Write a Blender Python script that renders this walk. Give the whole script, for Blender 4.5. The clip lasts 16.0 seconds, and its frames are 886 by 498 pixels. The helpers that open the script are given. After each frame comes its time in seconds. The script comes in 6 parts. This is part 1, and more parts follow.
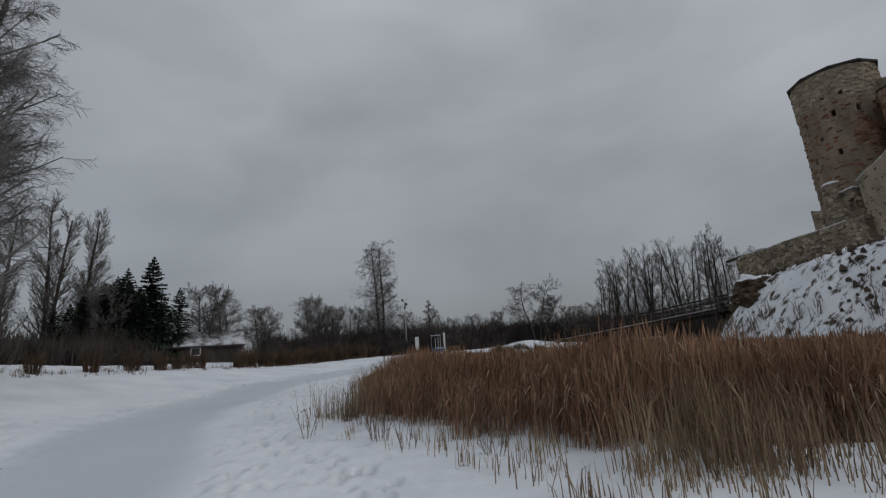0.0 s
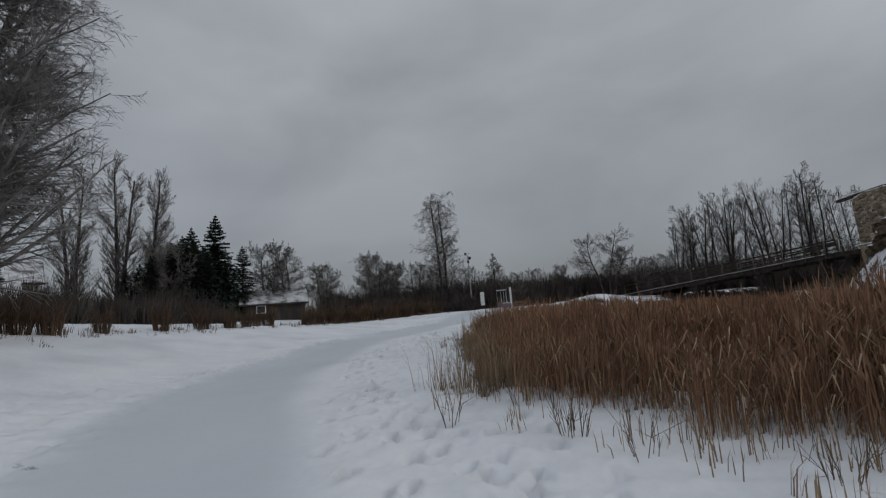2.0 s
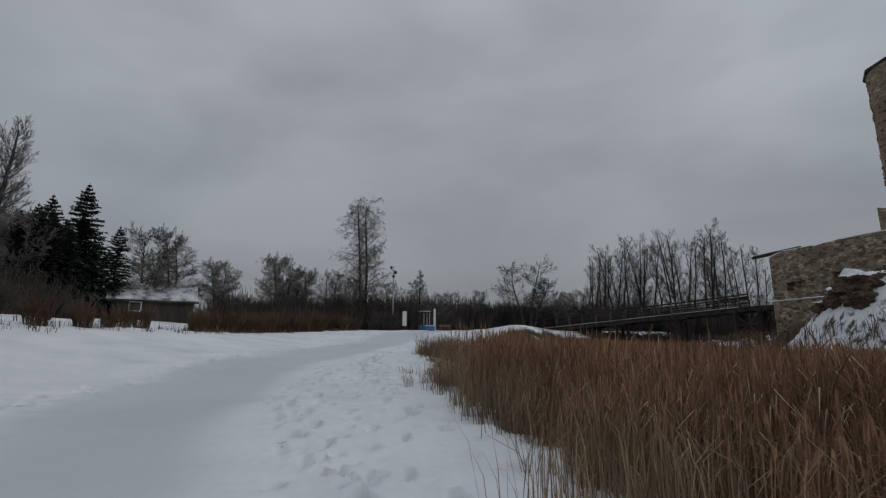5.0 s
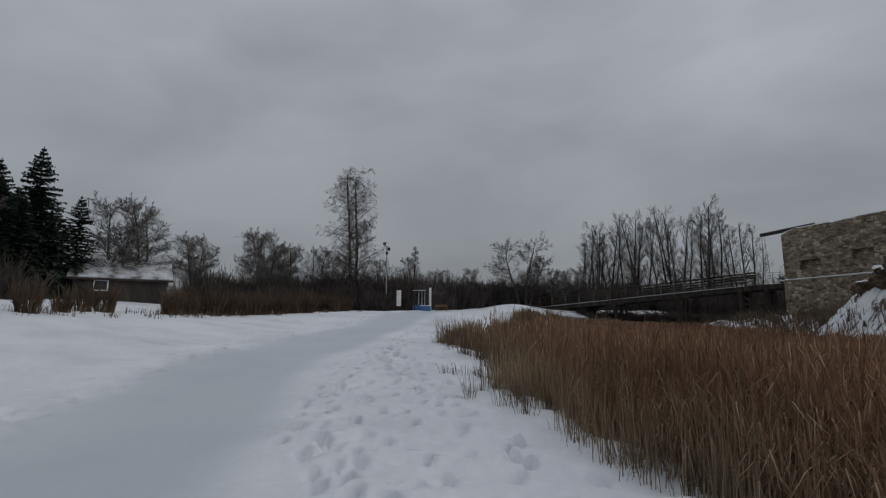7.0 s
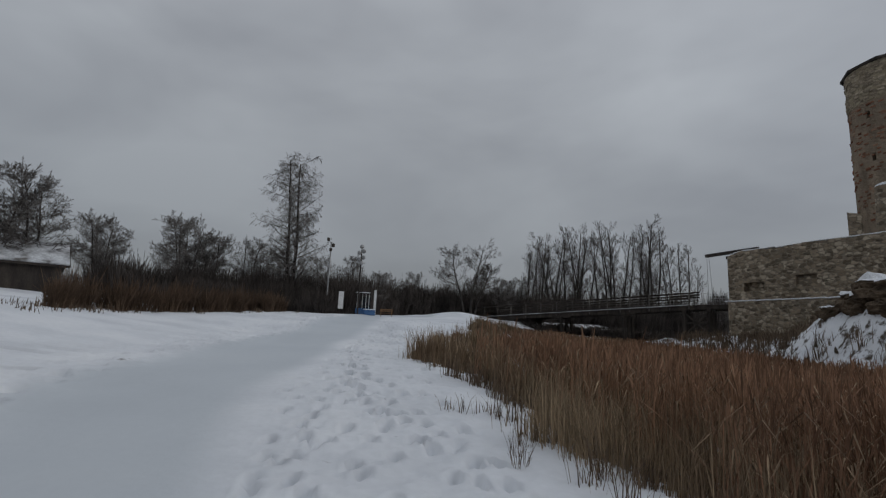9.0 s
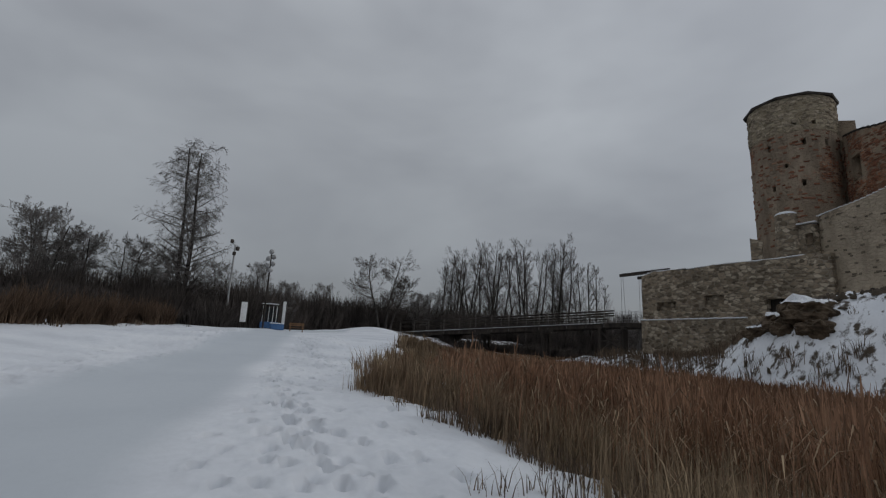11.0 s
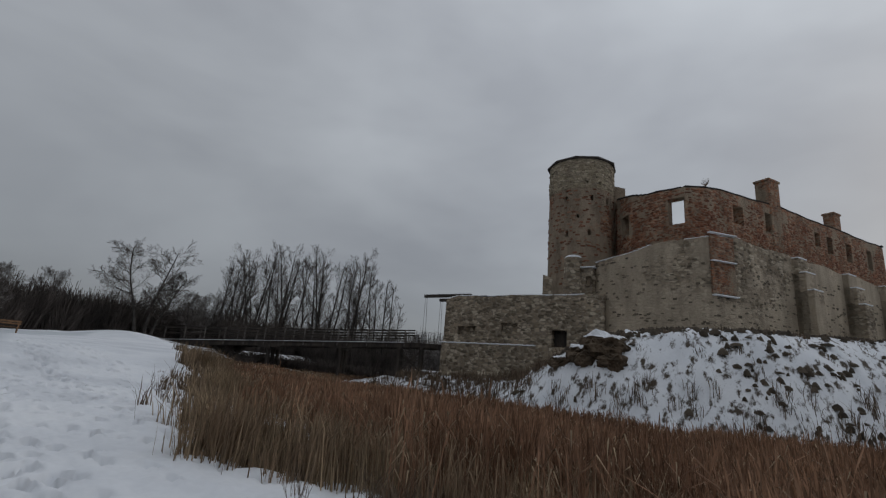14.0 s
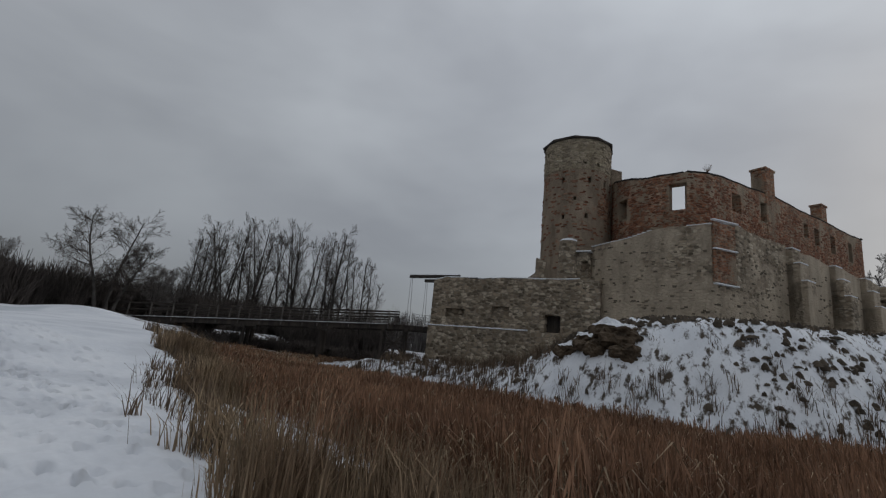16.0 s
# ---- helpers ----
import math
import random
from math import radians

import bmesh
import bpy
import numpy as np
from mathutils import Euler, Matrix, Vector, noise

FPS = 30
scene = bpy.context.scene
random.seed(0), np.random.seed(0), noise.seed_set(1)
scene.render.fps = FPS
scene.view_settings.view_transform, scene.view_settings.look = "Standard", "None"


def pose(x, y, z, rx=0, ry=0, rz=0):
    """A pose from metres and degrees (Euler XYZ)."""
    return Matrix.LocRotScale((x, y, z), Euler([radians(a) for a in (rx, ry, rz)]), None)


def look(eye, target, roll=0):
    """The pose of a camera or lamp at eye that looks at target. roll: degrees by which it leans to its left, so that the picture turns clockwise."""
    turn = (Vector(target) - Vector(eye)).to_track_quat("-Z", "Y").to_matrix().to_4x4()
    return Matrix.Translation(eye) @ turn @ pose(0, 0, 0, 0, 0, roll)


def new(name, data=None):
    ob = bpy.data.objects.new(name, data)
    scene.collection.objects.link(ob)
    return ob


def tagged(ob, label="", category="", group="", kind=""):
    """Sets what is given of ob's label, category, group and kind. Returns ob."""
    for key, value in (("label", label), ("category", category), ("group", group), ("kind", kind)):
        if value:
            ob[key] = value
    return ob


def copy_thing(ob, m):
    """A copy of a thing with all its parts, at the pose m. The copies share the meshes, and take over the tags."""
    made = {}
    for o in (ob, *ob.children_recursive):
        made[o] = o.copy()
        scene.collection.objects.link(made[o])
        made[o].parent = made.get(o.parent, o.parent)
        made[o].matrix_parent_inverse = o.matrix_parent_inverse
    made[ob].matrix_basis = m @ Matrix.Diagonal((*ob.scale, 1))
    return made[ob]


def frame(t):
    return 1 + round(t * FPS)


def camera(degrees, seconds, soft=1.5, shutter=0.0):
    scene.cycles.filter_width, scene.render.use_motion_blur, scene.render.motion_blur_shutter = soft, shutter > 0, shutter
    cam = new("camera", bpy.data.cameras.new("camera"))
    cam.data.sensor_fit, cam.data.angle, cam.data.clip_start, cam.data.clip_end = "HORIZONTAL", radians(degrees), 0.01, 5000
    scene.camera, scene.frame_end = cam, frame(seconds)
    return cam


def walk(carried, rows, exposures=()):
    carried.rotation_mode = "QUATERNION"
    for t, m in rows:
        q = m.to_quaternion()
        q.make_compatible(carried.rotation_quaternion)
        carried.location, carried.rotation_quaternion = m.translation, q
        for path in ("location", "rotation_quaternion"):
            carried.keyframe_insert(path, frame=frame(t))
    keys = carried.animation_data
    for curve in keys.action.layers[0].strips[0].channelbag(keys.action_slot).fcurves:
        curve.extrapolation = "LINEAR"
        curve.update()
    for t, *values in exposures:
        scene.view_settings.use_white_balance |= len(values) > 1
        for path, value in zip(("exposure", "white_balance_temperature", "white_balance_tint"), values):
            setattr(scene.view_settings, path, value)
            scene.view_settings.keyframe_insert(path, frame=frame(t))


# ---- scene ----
cam = camera(86.0, 16.0, soft=1.25)
PATH = [
    (0, (0.025, -0.171, 1.592), (-0.559, 19.252, 6.326), -4.24),
    (0.5, (-0.462, 0.524, 1.609), (-1.472, 19.874, 6.563), -2.66),
    (1, (-0.949, 1.207, 1.630), (-3.332, 20.507, 6.301), -4.04),
    (1.5, (-1.416, 1.883, 1.662), (-3.750, 21.257, 6.043), -4.09),
    (2, (-1.854, 2.554, 1.707), (-4.562, 22.118, 4.856), -4.61),
    (2.5, (-2.258, 3.178, 1.751), (-3.427, 22.703, 5.922), -2.13),
    (3, (-2.638, 3.811, 1.772), (-3.395, 23.349, 5.977), -2.87),
    (3.5, (-2.993, 4.474, 1.799), (-3.401, 23.984, 6.181), -4.42),
    (4, (-3.337, 5.169, 1.836), (-3.579, 24.802, 5.639), -2.12),
    (6.5, (-4.999, 8.856, 2.168), (-2.661, 28.337, 6.041), 0.49),
    (7, (-5.325, 9.564, 2.234), (-3.270, 29.244, 5.150), 0.10),
    (7.5, (-5.608, 10.276, 2.286), (-3.682, 29.928, 5.462), -3.22),
    (8, (-5.810, 11.012, 2.324), (-2.599, 30.495, 5.503), 1.32),
    (10.5, (-6.537, 14.761, 2.386), (0.224, 33.247, 5.928), 1.45),
    (11, (-6.644, 15.473, 2.427), (1.709, 33.205, 6.404), 2.89),
    (11.5, (-6.781, 16.085, 2.476), (4.089, 32.385, 6.500), 0.30),
    (12, (-6.918, 16.638, 2.517), (5.459, 31.618, 7.251), 3.72),
    (12.5, (-7.005, 17.212, 2.543), (5.664, 32.125, 6.680), 5.61),
    (13, (-6.985, 17.863, 2.557), (4.403, 33.304, 8.206), 2.26),
    (13.5, (-6.942, 18.494, 2.585), (5.523, 33.142, 8.066), 3.87),
    (14, (-6.793, 19.151, 2.634), (8.291, 31.253, 7.737), 4.95),
    (14.5, (-6.657, 19.721, 2.677), (9.895, 29.416, 8.338), 8.38),
    (15, (-6.546, 20.310, 2.731), (9.952, 30.412, 7.808), 6.79),
    (15.5, (-6.450, 20.946, 2.804), (9.769, 31.547, 7.758), 7.04),
    (16, (-6.374, 21.595, 2.901), (9.673, 32.698, 7.286), 5.78),
]
walk(cam, [(t, look(eye, target, roll)) for t, eye, target, roll in PATH])

# ---- world and light: a grey winter overcast ----
SKY_LEVEL, CLOUD_LEVEL = 0.007, 0.272
world = bpy.data.worlds.new("overcast")
scene.world = world
world.use_nodes = True
wn, wl = world.node_tree.nodes, world.node_tree.links
wn.clear()
w_out = wn.new("ShaderNodeOutputWorld")
w_sky = wn.new("ShaderNodeTexSky")
w_sky.sky_type, w_sky.sun_disc = "NISHITA", False
w_sky.sun_elevation, w_sky.sun_rotation = radians(21), radians(109)
w_co = wn.new("ShaderNodeTexCoord")
w_map = wn.new("ShaderNodeMapping")
w_map.inputs["Scale"].default_value = (1.0, 1.0, 2.2)
w_no = wn.new("ShaderNodeTexNoise")
w_no.inputs["Scale"].default_value, w_no.inputs["Detail"].default_value = 1.9, 4.0
w_no.inputs["Roughness"].default_value = 0.48
w_no.inputs["Distortion"].default_value = 0.25
w_ramp = wn.new("ShaderNodeValToRGB")
w_ramp.color_ramp.elements[0].position, w_ramp.color_ramp.elements[0].color = 0.34, (0.725, 0.765, 0.835, 1)
w_ramp.color_ramp.elements[1].position, w_ramp.color_ramp.elements[1].color = 0.66, (1.0, 1.06, 1.135, 1)
w_b1, w_b2, w_add = wn.new("ShaderNodeBackground"), wn.new("ShaderNodeBackground"), wn.new("ShaderNodeAddShader")
w_b1.inputs["Strength"].default_value, w_b2.inputs["Strength"].default_value = CLOUD_LEVEL, SKY_LEVEL
wl.new(w_co.outputs["Generated"], w_map.inputs["Vector"])
wl.new(w_map.outputs["Vector"], w_no.inputs["Vector"])
wl.new(w_no.outputs["Fac"], w_ramp.inputs["Fac"])
# an overcast sky is brightest overhead
w_sep = wn.new("ShaderNodeSeparateXYZ")
w_up = wn.new("ShaderNodeMapRange")
w_up.inputs["To Min"].default_value, w_up.inputs["To Max"].default_value = 0.80, 1.95
w_mul = wn.new("ShaderNodeMix")
w_mul.data_type, w_mul.blend_type = "RGBA", "MULTIPLY"
w_mul.inputs["Factor"].default_value, w_mul.clamp_result = 1.0, False
wl.new(w_co.outputs["Generated"], w_sep.inputs["Vector"])
wl.new(w_sep.outputs["Z"], w_up.inputs["Value"])
wl.new(w_ramp.outputs["Color"], w_mul.inputs["A"])
wl.new(w_up.outputs["Result"], w_mul.inputs["B"])
# and, through thin cloud, towards the low sun
w_dot = wn.new("ShaderNodeVectorMath")
w_dot.operation = "DOT_PRODUCT"
w_dot.inputs[1].default_value = Vector((0.88, -0.30, 0.36)).normalized()
w_glow = wn.new("ShaderNodeMapRange")
w_glow.interpolation_type = "SMOOTHSTEP"
w_glow.inputs["From Min"].default_value, w_glow.inputs["From Max"].default_value = 0.1, 1.0
w_glow.inputs["To Min"].default_value, w_glow.inputs["To Max"].default_value = 0.99, 1.22
w_mul2 = wn.new("ShaderNodeMix")
w_mul2.data_type, w_mul2.blend_type = "RGBA", "MULTIPLY"
w_mul2.inputs["Factor"].default_value, w_mul2.clamp_result = 1.0, False
wl.new(w_co.outputs["Generated"], w_dot.inputs[0])
wl.new(w_dot.outputs["Value"], w_glow.inputs["Value"])
wl.new(w_mul.outputs["Result"], w_mul2.inputs["A"])
wl.new(w_glow.outputs["Result"], w_mul2.inputs["B"])
wl.new(w_mul2.outputs["Result"], w_b1.inputs["Color"])
wl.new(w_sky.outputs["Color"], w_b2.inputs["Color"])
wl.new(w_b1.outputs["Background"], w_add.inputs[0])
wl.new(w_b2.outputs["Background"], w_add.inputs[1])
wl.new(w_add.outputs["Shader"], w_out.inputs["Surface"])

sun_data = bpy.data.lights.new("sun", "SUN")
sun_data.energy, sun_data.angle, sun_data.color = 0.4, radians(35), (1.0, 0.97, 0.93)
sun = new("sun", sun_data)
sun.matrix_world = look((53, -18, 22), (0, 0, 0))


# ---- materials ----
def material(name, colours, scale=3.0, rough=0.9, bump=0.3, fine=40.0, bump_size=0.02, stretch=(1, 1, 1), rand=0.0, metal=0.0, spread=0.25, grain=(0.55, 1.25)):
    """A surface of two noise scales: broad patches between the colours and fine grain."""
    m = bpy.data.materials.new(name)
    m.use_nodes = True
    n, l = m.node_tree.nodes, m.node_tree.links
    b = n["Principled BSDF"]
    b.inputs["Roughness"].default_value, b.inputs["Metallic"].default_value = rough, metal
    b.inputs["Specular IOR Level"].default_value = 0.25
    co = n.new("ShaderNodeTexCoord")
    mp = n.new("ShaderNodeMapping")
    mp.inputs["Scale"].default_value = stretch
    l.new(co.outputs["Object"], mp.inputs["Vector"])
    a = n.new("ShaderNodeTexNoise")
    a.inputs["Scale"].default_value, a.inputs["Detail"].default_value = scale, 6.0
    l.new(mp.outputs["Vector"], a.inputs["Vector"])
    ramp = n.new("ShaderNodeValToRGB")
    while len(ramp.color_ramp.elements) < len(colours):
        ramp.color_ramp.elements.new(0.5)
    for i, c in enumerate(colours):
        ramp.color_ramp.elements[i].position = 0.5 - spread / 2 + spread * i / max(1, len(colours) - 1)
        ramp.color_ramp.elements[i].color = (*c, 1)
    l.new(a.outputs["Fac"], ramp.inputs["Fac"])
    f = n.new("ShaderNodeTexNoise")
    f.inputs["Scale"].default_value, f.inputs["Detail"].default_value = fine, 3.0
    l.new(mp.outputs["Vector"], f.inputs["Vector"])
    mix = n.new("ShaderNodeMix")
    mix.data_type, mix.blend_type = "RGBA", "MULTIPLY"
    mix.inputs["Factor"].default_value = 0.5
    g = n.new("ShaderNodeMapRange")
    g.inputs["From Min"].default_value, g.inputs["From Max"].default_value = 0.3, 0.7
    g.inputs["To Min"].default_value, g.inputs["To Max"].default_value = grain
    l.new(f.outputs["Fac"], g.inputs["Value"])
    l.new(ramp.outputs["Color"], mix.inputs["A"])
    l.new(g.outputs["Result"], mix.inputs["B"])
    colour = mix.outputs["Result"]
    if rand:
        gi = n.new("ShaderNodeNewGeometry")
        mr = n.new("ShaderNodeMapRange")
        mr.inputs["To Min"].default_value, mr.inputs["To Max"].default_value = 1 - rand, 1 + rand
        l.new(gi.outputs["Random Per Island"], mr.inputs["Value"])
        mm = n.new("ShaderNodeMix")
        mm.data_type, mm.blend_type = "RGBA", "MULTIPLY"
        mm.inputs["Factor"].default_value = 1.0
        l.new(colour, mm.inputs["A"])
        l.new(mr.outputs["Result"], mm.inputs["B"])
        colour = mm.outputs["Result"]
    l.new(colour, b.inputs["Base Color"])
    bp = n.new("ShaderNodeBump")
    bp.inputs["Strength"].default_value, bp.inputs["Distance"].default_value = bump, bump_size
    l.new(f.outputs["Fac"], bp.inputs["Height"])
    l.new(bp.outputs["Normal"], b.inputs["Normal"])
    return m


def masonry(name, stones, mortar, size=(2.2, 2.2, 4.0), patch=None, patch_scale=0.35, patch_at=0.55, stain=(0.5, 1.15), seed=0.0):
    """Rubble masonry: cells of differing stone, mortar between, and broad patches of another build or of plaster."""
    m = bpy.data.materials.new(name)
    m.use_nodes = True
    n, l = m.node_tree.nodes, m.node_tree.links
    b = n["Principled BSDF"]
    b.inputs["Roughness"].default_value = 0.95
    b.inputs["Specular IOR Level"].default_value = 0.15
    co = n.new("ShaderNodeTexCoord")
    mp = n.new("ShaderNodeMapping")
    mp.inputs["Scale"].default_value, mp.inputs["Location"].default_value = size, (seed, seed, seed)
    l.new(co.outputs["Object"], mp.inputs["Vector"])
    cells = n.new("ShaderNodeTexVoronoi")
    cells.inputs["Scale"].default_value = 1.0
    edge = n.new("ShaderNodeTexVoronoi")
    edge.feature = "DISTANCE_TO_EDGE"
    edge.inputs["Scale"].default_value = 1.0
    warp = n.new("ShaderNodeTexNoise")
    warp.inputs["Scale"].default_value = 2.3
    add = n.new("ShaderNodeMix")
    add.data_type, add.blend_type = "RGBA", "LINEAR_LIGHT"
    add.inputs["Factor"].default_value = 0.22
    l.new(mp.outputs["Vector"], warp.inputs["Vector"])
    l.new(mp.outputs["Vector"], add.inputs["A"])
    l.new(warp.outputs["Color"], add.inputs["B"])
    for v in (cells, edge):
        l.new(add.outputs["Result"], v.inputs["Vector"])
    ramp = n.new("ShaderNodeValToRGB")
    ramp.color_ramp.interpolation = "LINEAR"
    while len(ramp.color_ramp.elements) < len(stones):
        ramp.color_ramp.elements.new(0.5)
    for i, c in enumerate(stones):
        ramp.color_ramp.elements[i].position = 0.1 + 0.8 * i / (len(stones) - 1)
        ramp.color_ramp.elements[i].color = (*c, 1)
    sep = n.new("ShaderNodeSeparateColor")
    l.new(cells.outputs["Color"], sep.inputs["Color"])
    l.new(sep.outputs["Red"], ramp.inputs["Fac"])
    joint = n.new("ShaderNodeMapRange")
    joint.inputs["From Min"].default_value, joint.inputs["From Max"].default_value = 0.03, 0.12
    l.new(edge.outputs["Distance"], joint.inputs["Value"])
    mx = n.new("ShaderNodeMix")
    mx.data_type = "RGBA"
    mx.inputs["A"].default_value = (*mortar, 1)
    l.new(joint.outputs["Result"], mx.inputs["Factor"])
    l.new(ramp.outputs["Color"], mx.inputs["B"])
    colour = mx.outputs["Result"]
    if patch:
        pn = n.new("ShaderNodeTexNoise")
        pn.inputs["Scale"].default_value, pn.inputs["Detail"].default_value = patch_scale, 7.0
        pn.inputs["Roughness"].default_value = 0.62
        off = n.new("ShaderNodeMapping")
        off.inputs["Location"].default_value = (seed + 3, seed - 5, 2)
        l.new(co.outputs["Object"], off.inputs["Vector"])
        l.new(off.outputs["Vector"], pn.inputs["Vector"])
        pr = n.new("ShaderNodeMapRange")
        pr.inputs["From Min"].default_value, pr.inputs["From Max"].default_value = patch_at - 0.03, patch_at + 0.05
        l.new(pn.outputs["Fac"], pr.inputs["Value"])
        pm = n.new("ShaderNodeMix")
        pm.data_type = "RGBA"
        pm.inputs["B"].default_value = (*patch, 1)
        l.new(pr.outputs["Result"], pm.inputs["Factor"])
        l.new(colour, pm.inputs["A"])
        colour = pm.outputs["Result"]
    st = n.new("ShaderNodeTexNoise")
    st.inputs["Scale"].default_value, st.inputs["Detail"].default_value = 0.8, 8.0
    st.inputs["Roughness"].default_value = 0.7
    sm = n.new("ShaderNodeMapping")
    sm.inputs["Scale"].default_value = (1, 1, 0.35)
    l.new(co.outputs["Object"], sm.inputs["Vector"])
    l.new(sm.outputs["Vector"], st.inputs["Vector"])
    sr = n.new("ShaderNodeMapRange")
    sr.inputs["From Min"].default_value, sr.inputs["From Max"].default_value = 0.3, 0.7
    sr.inputs["To Min"].default_value, sr.inputs["To Max"].default_value = stain
    l.new(st.outputs["Fac"], sr.inputs["Value"])
    mu = n.new("ShaderNodeMix")
    mu.data_type, mu.blend_type = "RGBA", "MULTIPLY"
    mu.inputs["Factor"].default_value = 1.0
    l.new(colour, mu.inputs["A"])
    l.new(sr.outputs["Result"], mu.inputs["B"])
    l.new(mu.outputs["Result"], b.inputs["Base Color"])
    bp = n.new("ShaderNodeBump")
    bp.inputs["Strength"].default_value, bp.inputs["Distance"].default_value = 0.9, 0.06
    l.new(joint.outputs["Result"], bp.inputs["Height"])
    l.new(bp.outputs["Normal"], b.inputs["Normal"])
    return m


GREYS = [(0.15, 0.118, 0.084), (0.265, 0.21, 0.15), (0.38, 0.305, 0.22), (0.55, 0.465, 0.355)]
REDS = [(0.17, 0.09, 0.06), (0.32, 0.14, 0.08), (0.42, 0.185, 0.10), (0.45, 0.33, 0.23)]
M_STONE = masonry("rubble_stone", GREYS, (0.29, 0.245, 0.19), (2.4, 2.4, 4.2), stain=(0.6, 1.2))
M_TOWER = masonry("tower_stone", [(0.28, 0.23, 0.155), (0.39, 0.325, 0.225), (0.48, 0.41, 0.295)], (0.39, 0.325, 0.24), (2.6, 2.6, 5.0), seed=4.0)
M_SHAFT = masonry("tower_brick", REDS, (0.34, 0.27, 0.205), (3.2, 3.2, 8.0), patch=(0.36, 0.285, 0.21), patch_scale=0.38, patch_at=0.45, seed=8.0)
M_BRICK = masonry("old_brick", REDS, (0.34, 0.26, 0.195), (3.2, 3.2, 8.0), patch=(0.39, 0.31, 0.225), patch_scale=0.55, patch_at=0.54, seed=2.0)
M_PLASTER = masonry("worn_plaster_stone", GREYS, (0.31, 0.26, 0.20), (2.4, 2.4, 5.0), patch=(0.47, 0.39, 0.295), patch_scale=0.22, patch_at=0.44, seed=12.0, stain=(0.6, 1.15))
# Near-black that paints the shade inside openings; the coping and wheels share it.
M_DARK = material("shade_and_plain_black", [(0.02, 0.018, 0.016), (0.035, 0.03, 0.026)], 4)
M_WOOD = material("weathered_wood", [(0.035, 0.03, 0.027), (0.075, 0.062, 0.052)], 2.0, 0.85, 0.5, 30, 0.02, (1, 1, 0.2))
M_POST = material("grey_post_wood", [(0.085, 0.076, 0.068), (0.15, 0.135, 0.12)], 2.0, 0.85, 0.5, 30, 0.02)
M_CAP = material("snow_cap", [(0.78, 0.80, 0.83), (0.86, 0.87, 0.89)], 3.0, 0.8, 0.2, 25, 0.02)
M_BARK = material("grey_bark", [(0.045, 0.04, 0.037), (0.085, 0.076, 0.07)], 1.5, 0.95, 0.4, 18, 0.03)
M_TWIG = material("bare_twig", [(0.058, 0.049, 0.044), (0.105, 0.089, 0.08)], 0.6, 0.95, 0.0, 9, 0.01, rand=0.3)
M_FROST = material("frosted_twig", [(0.13, 0.125, 0.115), (0.25, 0.24, 0.23)], 0.8, 0.95, 0.0, 9, 0.01, rand=0.35)
M_PALE = material("pale_twig", [(0.115, 0.102, 0.095), (0.19, 0.175, 0.165)], 0.6, 0.95, 0.0, 9, 0.01, rand=0.3)
M_BRUSH = material("brown_brush", [(0.075, 0.048, 0.032), (0.15, 0.10, 0.066)], 0.5, 0.95, 0.0, 9, 0.01, rand=0.35)
M_SPRUCE = material("spruce_needles", [(0.014, 0.022, 0.016), (0.032, 0.048, 0.032)], 1.0, 0.8, 0.0, 9, 0.01, rand=0.4)
M_REED = material("dry_reed", [(0.165, 0.091, 0.056), (0.265, 0.148, 0.09), (0.37, 0.222, 0.136)], 0.35, 0.9, 0.0, 4, 0.01, rand=0.45, spread=0.4)
M_STRAW = material("straw_grass", [(0.20, 0.135, 0.085), (0.33, 0.245, 0.155)], 0.8, 0.9, 0.0, 6, 0.01, rand=0.4)
M_WEED = material("dead_weed", [(0.10, 0.072, 0.05), (0.20, 0.145, 0.10)], 2, 0.95, 0.0, 9, 0.01, rand=0.3)
M_WHITE = material("white_paint", [(0.72, 0.72, 0.70), (0.8, 0.8, 0.79)], 2, 0.6, 0.1, 20, 0.01)
M_BLUE = material("blue_paint", [(0.06, 0.14, 0.30), (0.09, 0.19, 0.38)], 2, 0.5, 0.1, 20, 0.01)
M_METAL = material("galvanised_steel", [(0.28, 0.28, 0.28), (0.4, 0.4, 0.4)], 3, 0.5, 0.1, 30, 0.01, metal=0.5)
M_RENDER = material("house_render", [(0.34, 0.31, 0.25), (0.42, 0.39, 0.32)], 0.6, 0.95, 0.2, 14, 0.01)
M_GLASS = material("dark_glass", [(0.03, 0.035, 0.04), (0.05, 0.055, 0.06)], 2, 0.12, 0.0, 10, 0.01)
M_BENCH = material("bench_wood", [(0.20, 0.11, 0.06), (0.30, 0.17, 0.09)], 3, 0.8, 0.3, 25, 0.01)


